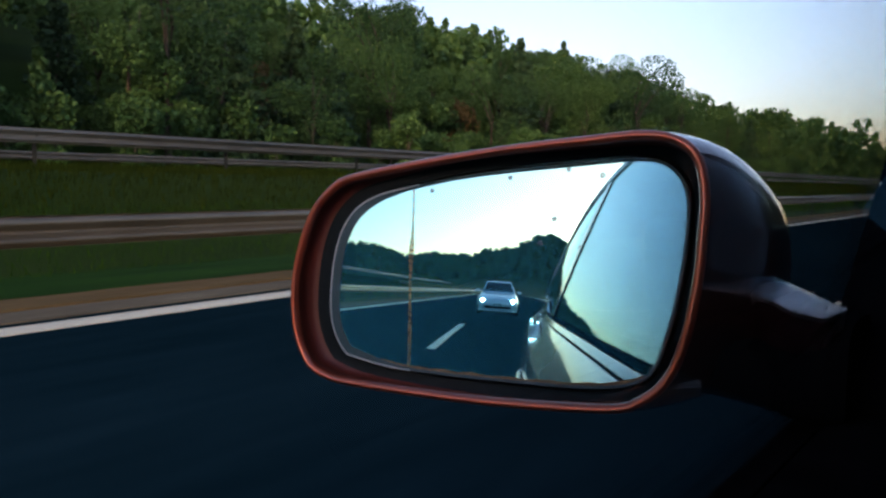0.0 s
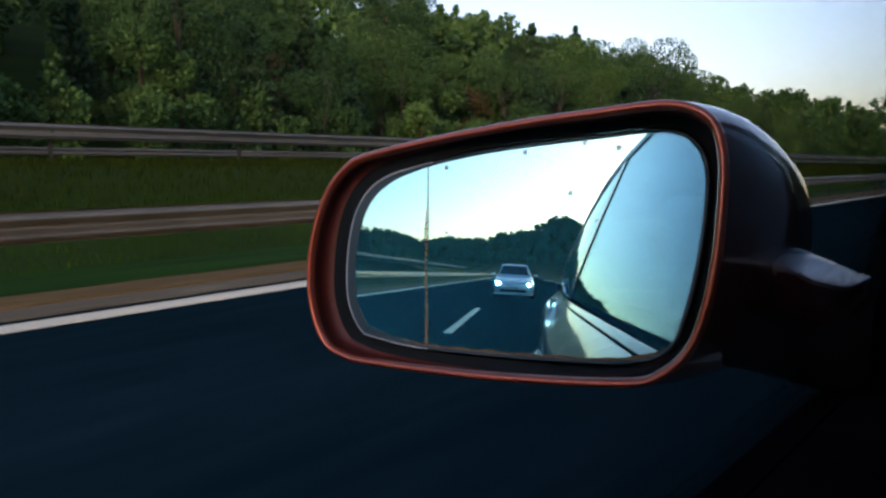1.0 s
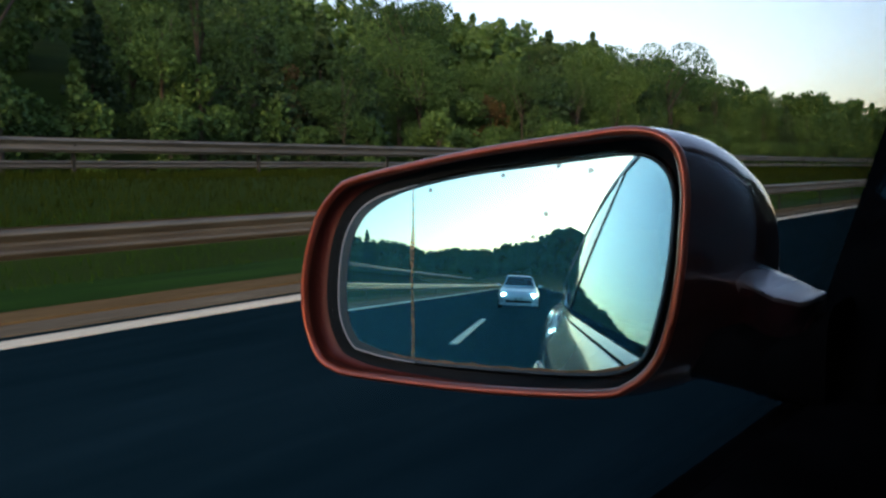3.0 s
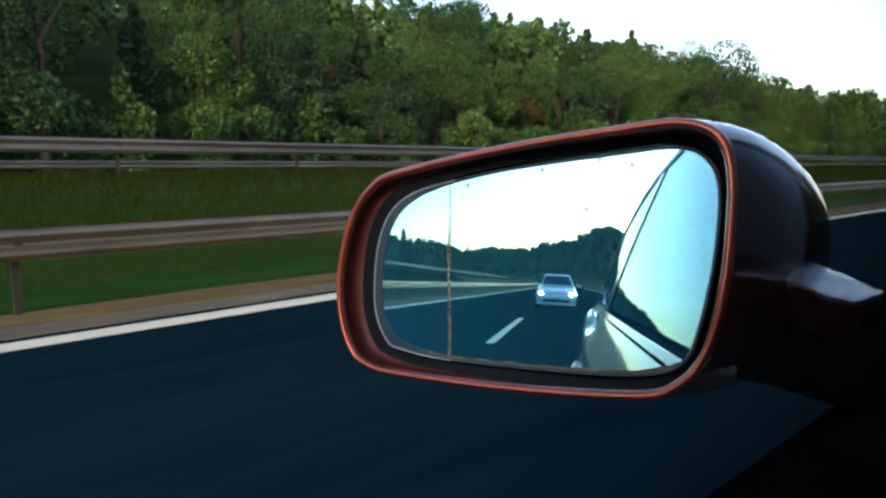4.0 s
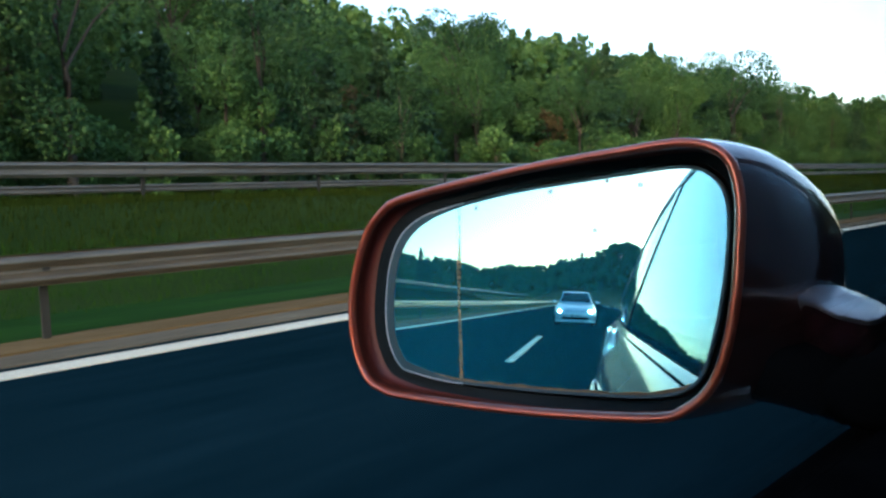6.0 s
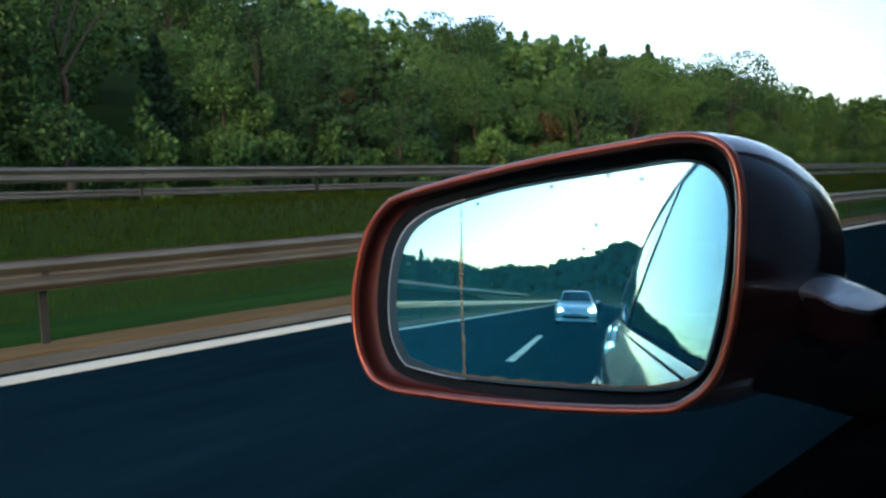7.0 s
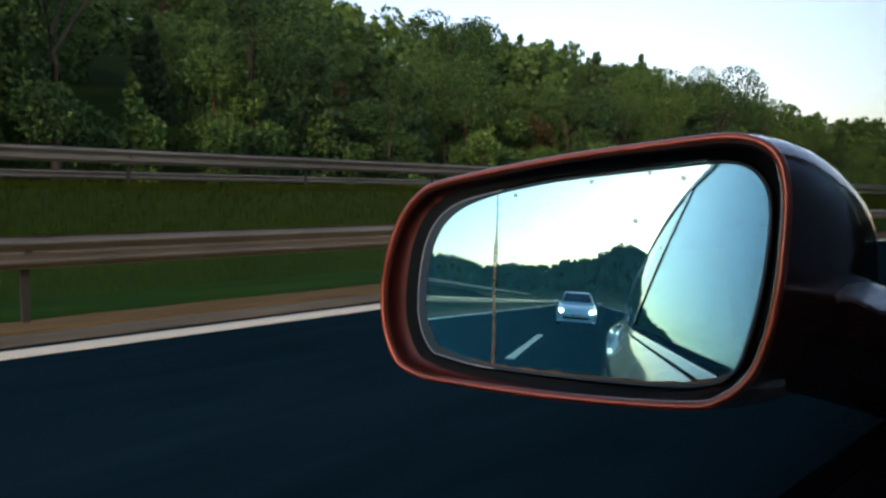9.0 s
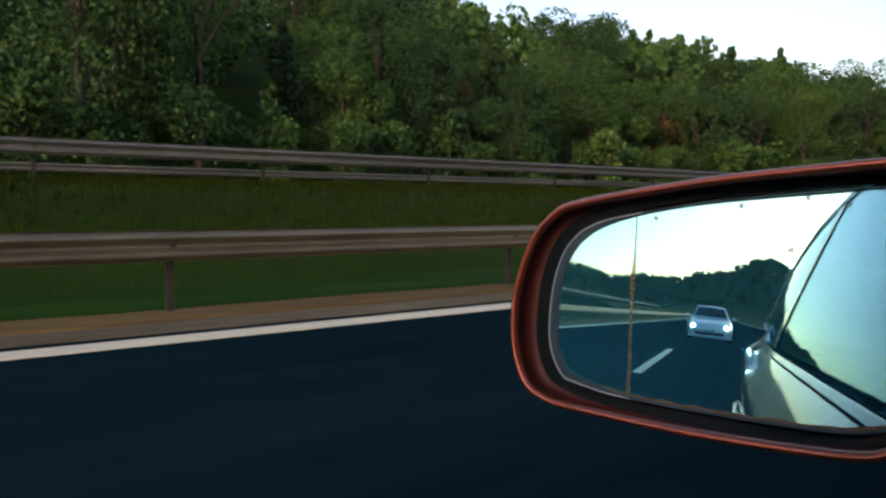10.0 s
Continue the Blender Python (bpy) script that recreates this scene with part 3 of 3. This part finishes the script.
for nm, a, b in (("front_door", -0.80, 0.78), ("rear_door", -1.72, -0.808)):
    d = panel(nm, a, b, LOW, RED_PAINT, car, far=True)
    panel("belt_moulding", a, b, [0.912, 0.925, 0.945], GLOSS_BLACK, d, thick=0.02, inset=-0.006, far=True)
    panel("window_pane", a + 0.08, b - (0.2 if a > -1 else 0.05), [0.958, 1.06, 1.16, 1.26, 1.345], DARK_PANE, d, thick=0.004, lean=0.15, far=True)
    panel("inner_door_panel", a + 0.02, b - 0.02, [0.30, 0.5, 0.8, 0.93], TRIM, d, "black inner door panel", thick=0.02, inset=0.05, far=True)
panel("rear_wing", -2.75, -1.728, LOW + [0.945], RED_PAINT, car, far=True)
panel("front_wing", 0.788, 1.75, LOW, RED_PAINT, car, far=True)
bm = bmesh.new()
tube(bm, [(1.44, 1.15, 0.95), (1.38, 0.80, 1.22), (1.32, 0.48, 1.38)], [0.045, 0.04, 0.04], 8)
part("front_pillar", bm, TRIM, car)
bm = bmesh.new()
loft(bm, [[(0.08 + 1.22 * k / 8, y, z + 0.05 * math.sin(math.pi * k / 8)) for k in range(9)] + [(0.08 + 1.22 * k / 8, y, z - 0.01 + 0.05 * math.sin(math.pi * k / 8)) for k in range(8, -1, -1)] for y, z in ((0.42, 1.36), (-0.9, 1.36), (-1.6, 1.27))])
part("headlining", bm, TRIM, car, "dark roof lining")
for sx in (0.36, 1.02):
    bm = bmesh.new()
    loft(bm, [[(sx + a, y, z) for a in (-0.24, -0.2, 0.2, 0.24)] + [(sx + a, y - 0.12, z) for a in (0.24, 0.2, -0.2, -0.24)] for y, z in ((-0.35, 0.45), (-0.45, 0.75), (-0.58, 1.0), (-0.62, 1.06), (-0.66, 1.24))])
    part("seat_back", bm, TRIM, car, "dark seat back", bevel=0.03)
bm = bmesh.new()
box(bm, -0.06, 1.44, 0.72, 1.10, 0.28, 0.965)
part("dashboard", bm, TRIM, car, "black dashboard", bevel=0.03)
def nose(rows, top_drop, wide=0.785):
    """End of the car's body, rounded in plan and towards its sides."""
    bm = bmesh.new()
    rings = []
    for k in range(13):
        s = -1 + k / 6
        back = 1 - 0.16 * abs(s) ** 3
        rings.append([(0.69 + wide * s * (1 - 0.03 * abs(y) / 2.5), y * (back if i in (1, 2, 3) else 1), z - (top_drop * s ** 4 if z > 0.5 else 0)) for i, (y, z) in enumerate(rows)])
    loft(bm, rings)
    return bm


part("bonnet", nose([(1.55, 0.25), (2.30, 0.3), (2.36, 0.58), (2.10, 0.76), (1.70, 0.87), (1.15, 0.95), (1.12, 0.9)], 0.03), RED_PAINT, car, bevel=0.02)
part("boot", nose([(-2.55, 0.25), (-2.98, 0.35), (-3.02, 0.75), (-2.82, 0.92), (-2.5, 0.955), (-2.2, 0.955), (-2.2, 0.9)], 0.05, 0.75), RED_PAINT, car, bevel=0.02)
bm = bmesh.new()
loft(bm, [[(x, 1.12, 0.945), (x, 0.45, 1.40), (x, 0.45, 1.395), (x, 1.12, 0.94)] for x in (0.03, 0.4, 0.7, 1.0, 1.35)])
part("windscreen", bm, DARK_PANE, car)
bm = bmesh.new()
loft(bm, [[(x, -2.25, 0.97), (x, -1.64, 1.31), (x, -1.64, 1.303), (x, -2.25, 0.963)] for x in (0.14, 0.4, 0.7, 1.0, 1.26)])
part("rear_window", bm, DARK_PANE, car)


def wheel(parent, x, y, side, r=0.31, paint=ALLOY):
    bm = bmesh.new()
    rings = []
    for rad, off in ((r * 0.66, -0.10), (r * 0.93, -0.10), (r, -0.075), (r, 0.075), (r * 0.93, 0.10), (r * 0.66, 0.10)):
        rings.append([(x + side * off, y + rad * math.cos(k * math.pi / 14), r + rad * math.sin(k * math.pi / 14)) for k in range(28)])
    loft(bm, rings, caps=False)
    w = part("wheel", bm, RUBBER, parent)
    bm = bmesh.new()
    for k in range(7):
        a = 2 * math.pi * k / 7
        ca, sa = math.cos(a), math.sin(a)
        tube(bm, [(x + side * 0.07, y + 0.04 * ca, r + 0.04 * sa), (x + side * 0.085, y + r * 0.62 * ca, r + r * 0.62 * sa)], [0.03, 0.022], 6)
    rings = [[(x + side * o, y + rr * math.cos(k * math.pi / 12), r + rr * math.sin(k * math.pi / 12)) for k in range(24)] for rr, o in ((r * 0.60, 0.0), (r * 0.60, 0.09), (r * 0.68, 0.095), (r * 0.68, 0.0))]
    loft(bm, rings, caps=False)
    part("rim", bm, paint, w, "alloy wheel rim")


for wy in (1.42, -1.55):
    wheel(car, 0.02, wy, -1)
    wheel(car, 1.42, wy, 1)

# ---- the left door mirror ----
RC = Vector((-0.25109, 0.31233, 1.02967))
RN = Vector((0.200, -0.975, 0.095)).normalized()
RU = Vector((0, 0, 1)).cross(RN).normalized()
RW = RN.cross(RU)
RIM = [(-0.1241, 0.0068), (-0.1158, 0.0317), (-0.1029, 0.0474), (-0.0839, 0.0566), (-0.0077, 0.0695), (0.056, 0.0764), (0.0894, 0.0783),
       (0.1085, 0.0700), (0.1156, 0.0501), (0.1156, 0.0200), (0.1142, 0.0007), (0.1102, -0.0235), (0.1032, -0.0427), (0.0900, -0.0563), (0.0705, -0.0630),
       (-0.0027, -0.0684), (-0.0792, -0.0690), (-0.0985, -0.0668), (-0.1120, -0.0605), (-0.1221, -0.0425), (-0.1264, -0.0184)]
rim_curve = evenly(spline(RIM, 8), 120)
GC = Vector((-0.25449, 0.32891, 1.02806))
GN = Vector((0.284, -0.956, 0.078)).normalized()
GU = Vector((0, 0, 1)).cross(GN).normalized()
GW = GN.cross(GU)
GLASS = [(-0.102, -0.0164), (-0.1003, 0.0065), (-0.0958, 0.0228), (-0.0878, 0.0347), (-0.0760, 0.0424), (-0.0600, 0.0473), (-0.0145, 0.0565), (0.05, 0.0636), (0.0817, 0.0661),
         (0.0961, 0.0602), (0.1031, 0.0437), (0.1013, 0.0072), (0.0948, -0.0272), (0.087, -0.0457), (0.0672, -0.0538), (0.0211, -0.0562),
         (-0.0489, -0.056), (-0.0842, -0.0518), (-0.0924, -0.0483), (-0.1001, -0.034)]
glass_curve = evenly(spline(GLASS, 8), 120)
BEND = 1.6


def on_rim(u, w, depth):
    return RC + RU * u + RW * w - RN * depth


def on_glass(u, w, lift=0.0):
    """A point of the convex glass."""
    sag = BEND - math.sqrt(BEND * BEND - u * u - w * w)
    return GC + GU * u + GW * w + GN * (lift - sag)


def inset_curve(curve, d):
    """The outline moved inwards by d."""
    t = np.roll(curve, -1, 0) - np.roll(curve, 1, 0)
    n = np.stack([-t[:, 1], t[:, 0]], 1) / np.linalg.norm(t, axis=1)[:, None]
    c = curve.mean(0)
    sign = np.sign(((c - curve) * n).sum(1))[:, None]
    return curve + n * sign * d


# housing: a bowl behind the rim that swells towards the car
bm = bmesh.new()
rings = []
for depth, gu, gw, su, low, round_off in ((0.004, 1.0, 1.0, 0.0, 1.0, 0.0), (0.012, 1.016, 1.012, 0.003, 0.99, 0.05), (0.025, 1.04, 1.035, 0.0075, 0.97, 0.18), (0.042, 1.066, 1.065, 0.013, 0.945, 0.42),
                                          (0.06, 1.085, 1.09, 0.018, 0.91, 0.7), (0.076, 1.09, 1.09, 0.022, 0.87, 0.92), (0.092, 1.07, 1.05, 0.024, 0.82, 1.0), (0.106, 0.99, 0.96, 0.024, 0.75, 1.0),
                                          (0.118, 0.85, 0.82, 0.022, 0.66, 1.0), (0.127, 0.62, 0.6, 0.019, 0.5, 1.0), (0.131, 0.3, 0.29, 0.014, 0.25, 1.0)):
    ring = []
    for u, w in rim_curve:
        u, w = u + 0.005, w - 0.005
        a = math.atan2(w / 0.0735, u / 0.1214)
        r = (abs(math.cos(a)) ** 3 + abs(math.sin(a)) ** 3) ** (-1 / 3)
        u = u + (0.1214 * r * math.cos(a) - u) * round_off
        w = w + (0.0735 * r * math.sin(a) - w) * round_off
        crown = 1 - 0.10 * round_off * (1 - smooth(-0.03, 0.085, u))
        ring.append(on_rim(u * gu + su - 0.005, w * (gw * crown if w > 0 else gw * low) + 0.005, depth))
    rings.append(ring)
loft(bm, rings, caps=False)
bm.faces.new([v for v in bm.verts][-len(rim_curve):])
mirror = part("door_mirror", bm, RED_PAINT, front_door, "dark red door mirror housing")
# rounded painted rim, its colour lightened for the light it catches
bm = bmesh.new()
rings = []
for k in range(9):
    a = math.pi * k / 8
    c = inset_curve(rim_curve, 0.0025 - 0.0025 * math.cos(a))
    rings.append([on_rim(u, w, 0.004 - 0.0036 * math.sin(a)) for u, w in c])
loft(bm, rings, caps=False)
part("rim", bm, LIT_RIM_PAINT, mirror, "glossy rim, its red lightened to orange for caught light")
# cavity wall from the rim down to the glass
inner = inset_curve(rim_curve, 0.0050)
gl_out = inset_curve(glass_curve, -0.003)


def match_start(a, pts):
    """Turns the second ring so that it starts beside the first one's start."""
    k = min(range(len(pts)), key=lambda i: (pts[i] - a[0]).length)
    pts = pts[k:] + pts[:k]
    flip = [pts[0]] + pts[1:][::-1]
    return pts if sum((p - q).length for p, q in zip(a, pts)) <= sum((p - q).length for p, q in zip(a, flip)) else flip


ring_a = [on_rim(u, w, 0.004) for u, w in inner]
ring_b = match_start(ring_a, [on_glass(u, w, -0.004) for u, w in gl_out])
mid = sum(ring_a, Vector()) / len(ring_a)


def cavity(t):
    """The inside of the bowl, bulging outwards between rim and glass."""
    return [a.lerp(b, t) + ((a - mid).normalized() * 0.006 - RN * 0.004) * math.sin(math.pi * t) for a, b in zip(ring_a, ring_b)]


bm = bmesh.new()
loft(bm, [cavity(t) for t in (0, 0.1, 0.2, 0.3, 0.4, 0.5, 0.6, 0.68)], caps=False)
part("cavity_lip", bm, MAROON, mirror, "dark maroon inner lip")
bm = bmesh.new()
loft(bm, [cavity(t) for t in (0.68, 0.75, 0.88, 1.0)], caps=False)
part("cavity_wall", bm, BLACK_PLASTIC, mirror, "black plastic inside of the housing")
# backing plate, a glint painted along its left edge, and the blue-tinted convex glass
bm = bmesh.new()
band_in = np.array([0.0008 + 0.0042 * smooth(-0.045, -0.098, u) for u, w in glass_curve])[:, None]
edge_in = inset_curve(glass_curve, 1.0) - glass_curve
loft(bm, [[on_glass(u, w, l) for u, w in glass_curve + edge_in * d] for d, l in ((-0.0010, -0.008), (-0.0010, 0.0), (-0.0006, 0.0009), (0.0, 0.0009), (band_in, 0.0006), (band_in + 0.0002, 0.0001))], caps=False)
part("glass_bezel", bm, GREY_PLASTIC, mirror, "dark grey plastic edge round the glass")
# left run only: pale colour stands for light along this lip
bm = bmesh.new()
start = int(np.argmax(glass_curve[:, 0]))
run = [k for k in np.roll(np.arange(len(glass_curve)), -start) if glass_curve[k][0] < -0.045]
loft(bm, [[on_glass(u, w, l) for u, w in (glass_curve + edge_in * d)[run]] for d, l in ((-0.0012, 0.0), (-0.0012, 0.0010), (-0.0009, 0.0013), (-0.0004, 0.0013), (-0.0002, 0.0009))], closed=False)
part("bezel_lip", bm, EDGE_GLINT, mirror, "thin lip of the glass edge, pale for a painted glint")
bm = bmesh.new()
cen = glass_curve.mean(0)
loft(bm, [[on_glass(*(cen + (p - cen) * s)) for p in glass_curve] for s in [1 - k / 24 for k in range(24)]], caps=False)
bm.verts.ensure_lookup_table()
bm.faces.new(bm.verts[-len(glass_curve):])
glass = part("mirror_glass", bm, MIRROR, mirror, "blue-tinted convex mirror glass")
if glass.data.polygons[0].normal.dot(GN) < 0:
    glass.data.flip_normals()
# dried streak down the glass, and dirt along its lower edge
bm = bmesh.new()
rings = []
for k in range(25):
    t = k / 24
    w = 0.050 - 0.104 * t
    half = 0.0004 + 0.0009 * math.exp(-((t - 0.36) / 0.09) ** 2) + 0.0007 * t
    u = -0.0495 + 0.0012 * t + 0.0003 * math.sin(t * 9)
    rings.append([on_glass(u - half, w, 0.0004), on_glass(u, w, 0.0007), on_glass(u + half, w, 0.0004)])
loft(bm, rings, closed=False)
part("dirt_streak", bm, STREAK, glass, "thin tan dried streak down the glass")
bm = bmesh.new()
low_edge = [p for p in inset_curve(glass_curve, 0.0006) if p[1] < -0.035 and -0.09 < p[0] < 0.085]
low_edge.sort(key=lambda p: p[0])
rings = []
for p in low_edge:
    h = 0.0012 + 0.0022 * abs(noise.noise((p[0] * 160, 3, 1))) + 0.0015 * abs(noise.noise((p[0] * 60, 8, 1)))
    rings.append([on_glass(p[0], p[1], 0.0003), on_glass(p[0], p[1] + h, 0.0003)])
loft(bm, rings, closed=False)
part("dirt_edge", bm, DIRT, glass, "brown dirt along the lower edge")
for k, (u, w, r) in enumerate(((0.0412, 0.0605, 0.0013), (0.0591, 0.0577, 0.0017), (-0.0379, 0.0481, 0.0014), (0.0274, 0.0209, 0.0015), (0.0347, 0.0340, 0.0016), (0.0088, 0.0560, 0.0014), (-0.0367, 0.0110, 0.0009), (0.0487, 0.0196, 0.0008))):
    bm = bmesh.new()
    loft(bm, [[on_glass(u + q * r * math.cos(a) * (1 + 0.3 * math.sin(3 * a + k)), w + q * r * math.sin(a), 0.0003 + 0.0002 * (1 - q)) for a in [j * math.pi / 5 for j in range(10)]] for q in (1.0, 0.6, 0.2)])
    part("speck", bm, SPECK, glass)
# arm that joins the housing to the door: a flared cap whose upper face leans to the window
ARM = [(-0.150, 0.030, 1.0270, 1.0250), (-0.138, 0.022, 1.0300, 1.0275), (-0.127, 0.010, 1.0322, 1.0285), (-0.120, 0.003, 1.0330, 1.0268), (-0.114, 0.0, 1.0330, 1.0250), (-0.107, 0.0, 1.0308, 1.0240), (-0.102, 0.0, 1.0290, 1.0232), (-0.0990, 0.003, 1.0276, 1.0238), (-0.0970, 0.012, 1.0268, 1.0248), (-0.0958, 0.022, 1.0262, 1.0254)]
bm = bmesh.new()
rings = []
for x, sink, zb, zf in ARM:
    ring = [Vector((x - 0.001, 0.400, zb - 0.006)), Vector((x, 0.388, zb - 0.0006))]
    for k in range(1, 7):
        q = k / 7
        ring.append(Vector((x + 0.011 * q, 0.386 - (0.033 - sink) * q, zb + (zf - zb) * q - 0.0010 * math.sin(math.pi * q))))
    ring += [Vector((x + 0.0114, 0.3520 + sink, zf - 0.0008)), Vector((x + 0.0112, 0.3526 + sink, zf - 0.0028)), Vector((x + 0.008, 0.366 + sink * 0.6, zf - 0.007))]
    rings.append(ring + [Vector((x, 0.400, zf - 0.010))])
loft(bm, rings)
part("mirror_arm", bm, ARM_SHEEN, mirror, "flared cap of the mirror arm, pale with painted sky sheen")
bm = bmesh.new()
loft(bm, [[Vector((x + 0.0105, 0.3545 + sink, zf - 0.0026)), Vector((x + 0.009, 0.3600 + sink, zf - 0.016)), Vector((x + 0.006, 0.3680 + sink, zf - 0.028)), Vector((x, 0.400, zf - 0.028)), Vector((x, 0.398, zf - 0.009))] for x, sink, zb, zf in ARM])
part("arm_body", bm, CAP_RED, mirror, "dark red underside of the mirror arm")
bm = bmesh.new()
rings = []
for k in range(9):
    t = k / 8
    x = -0.172 + 0.092 * t
    lo, hi = 0.974 - 0.007 * smooth(0.3, 1.0, t), 1.004 + 0.016 * smooth(0.80, 0.97, t)
    mz, hz = (lo + hi) / 2, (hi - lo) / 2
    ring = []
    for j in range(20):
        a = j * math.pi / 10
        c, s = math.cos(a), math.sin(a)
        ring.append(Vector((x, 0.386 + 0.028 * math.copysign(abs(c) ** 0.5, c), mz + hz * math.copysign(abs(s) ** 0.5, s))))
    rings.append(ring)
loft(bm, rings)
part("mirror_foot", bm, TRIM, mirror, "black mirror foot")


# ---- the silver car behind ----
def sedan(x, y):
    body = tagged(new("following_car"), "silver saloon car with headlights on, driving behind", "car")
    bm = bmesh.new()
    rings = []
    for yy, w, z0, zs, zt in ((2.16, 0.60, 0.30, 0.45, 0.52), (2.10, 0.74, 0.22, 0.50, 0.62), (1.98, 0.82, 0.19, 0.56, 0.68), (1.70, 0.86, 0.18, 0.62, 0.76),
                              (1.20, 0.875, 0.18, 0.68, 0.85), (0.75, 0.88, 0.18, 0.74, 0.93), (0.0, 0.88, 0.18, 0.76, 0.95), (-1.2, 0.88, 0.18, 0.78, 0.97),
                              (-1.8, 0.86, 0.20, 0.78, 0.97), (-2.15, 0.80, 0.25, 0.74, 0.92), (-2.25, 0.66, 0.32, 0.66, 0.80)):
        half = [(w * 0.93, z0), (w * 0.99, z0 + 0.12), (w, zs * 0.8), (w * 0.985, zs), (w * 0.90, zs + (zt - zs) * 0.75), (w * 0.70, zt), (w * 0.35, zt + 0.012)]
        rings.append([(a, yy, b) for a, b in half] + [(-a, yy, b) for a, b in half[::-1]])
    loft(bm, rings)
    shell = part("body", bm, SILVER_PAINT, body, bevel=0.01)
    bm = bmesh.new()
    rings = []
    for yy, zz, w in ((0.82, 0.925, 0.70), (0.10, 1.36, 0.575), (-0.10, 1.40, 0.56), (-0.80, 1.41, 0.56), (-1.05, 1.36, 0.57), (-1.72, 0.96, 0.68)):
        rings.append([(w, yy, zz), (w * 0.5, yy, zz + 0.02), (-w * 0.5, yy, zz + 0.02), (-w, yy, zz), (-w - 0.14 * (1.41 - zz) / 0.45, yy, min(zz, 0.94)), (w + 0.14 * (1.41 - zz) / 0.45, yy, min(zz, 0.94))])
    for r in rings:
        for k, s in ((4, -1), (5, 1)):
            r[k] = (s * 0.76, r[k][1], 0.92)
    loft(bm, rings)
    part("cabin", bm, SILVER_PAINT, body)
    bm = bmesh.new()
    loft(bm, [[(s * 0.66, 0.775, 0.965), (s * 0.53, 0.14, 1.352), (s * 0.53, 0.147, 1.364), (s * 0.66, 0.79, 0.972)] for s in (-1, -0.5, 0, 0.5, 1)])
    part("windscreen", bm, WINDSCREEN, body, "dark windscreen")
    bm = bmesh.new()
    box(bm, -0.65, 0.65, 0.2, 0.7, 0.93, 0.955)
    part("scuttle", bm, TRIM, body)
    for s in (-1, 1):
        bm = bmesh.new()
        rings = []
        for d, q in ((0.0, 1.0), (0.03, 0.96), (0.05, 0.7)):
            rings.append([(s * 0.62 + 0.15 * q * math.cos(a), 2.05 - 0.05 * abs(math.cos(a)) + d, 0.585 + 0.062 * q * math.sin(a)) for a in [k * math.pi / 8 for k in range(16)]])
        loft(bm, rings)
        lamp = part("headlight", bm, ALLOY, body, "clear glass headlight")
        bm = bmesh.new()
        bmesh.ops.create_uvsphere(bm, u_segments=16, v_segments=10, radius=0.075, matrix=Matrix.Translation((s * 0.63, 2.085, 0.585)))
        part("bulb", bm, HEADLIGHT, lamp, "lit white headlight bulb")
        bm = bmesh.new()
        rings = [[(s * (0.86 + 0.19 * t), 0.62 + 0.05 * math.cos(a), 0.97 + 0.055 * (0.4 + 0.6 * math.sin(math.pi * min(1, t + 0.25))) * math.sin(a)) for a in [k * math.pi / 6 for k in range(12)]] for t in (0, 0.25, 0.5, 0.75, 1.0)]
        loft(bm, rings)
        part("door_mirror", bm, SILVER_PAINT, body)
        bm = bmesh.new()
        loft(bm, [[(s * 0.865, yy, 0.28), (s * 0.90, yy, 0.27), (s * 0.90, yy, 0.20), (s * 0.86, yy, 0.19)] for yy in (-1.0, 0.9)])
        part("side_skirt", bm, SILVER_PAINT, body)
    bm = bmesh.new()
    for k in range(4):
        z = 0.49 + 0.022 * k
        box(bm, -0.36, 0.36, 2.09 - 0.012 * k, 2.145 - 0.02 * k, z, z + 0.010)
    part("grille", bm, TRIM, body, "black radiator grille")
    bm = bmesh.new()
    box(bm, -0.55, 0.55, 2.12, 2.185, 0.27, 0.37)
    part("air_intake", bm, TRIM, body, "black lower air intake", bevel=0.02)
    bm = bmesh.new()
    loft(bm, [[(xx, 2.20 - 0.10 * abs(xx) ** 2, 0.235), (xx, 2.23 - 0.10 * abs(xx) ** 2, 0.215), (xx, 2.23 - 0.10 * abs(xx) ** 2, 0.165), (xx, 2.10, 0.165), (xx, 2.10, 0.235)] for xx in (-0.82, -0.5, 0, 0.5, 0.82)])
    part("front_lip", bm, SILVER_PAINT, body, bevel=0.01)
    bm = bmesh.new()
    box(bm, -0.26, 0.26, 2.165, 2.20, 0.385, 0.49)
    plate = part("number_plate", bm, PLATE, body, "white number plate", bevel=0.004)
    for a, b in ((-0.19, -0.05), (0.0, 0.19)):
        bm = bmesh.new()
        box(bm, a, b, 2.199, 2.204, 0.41, 0.465)
        part("plate_bar", bm, INK, plate)
    for wy in (1.35, -1.35):
        wheel(body, 0.80, wy, 1)
        wheel(body, -0.80, wy, -1)
    body.location = (x, y, 0.0)
    return body


sedan(-0.55, -22.0)
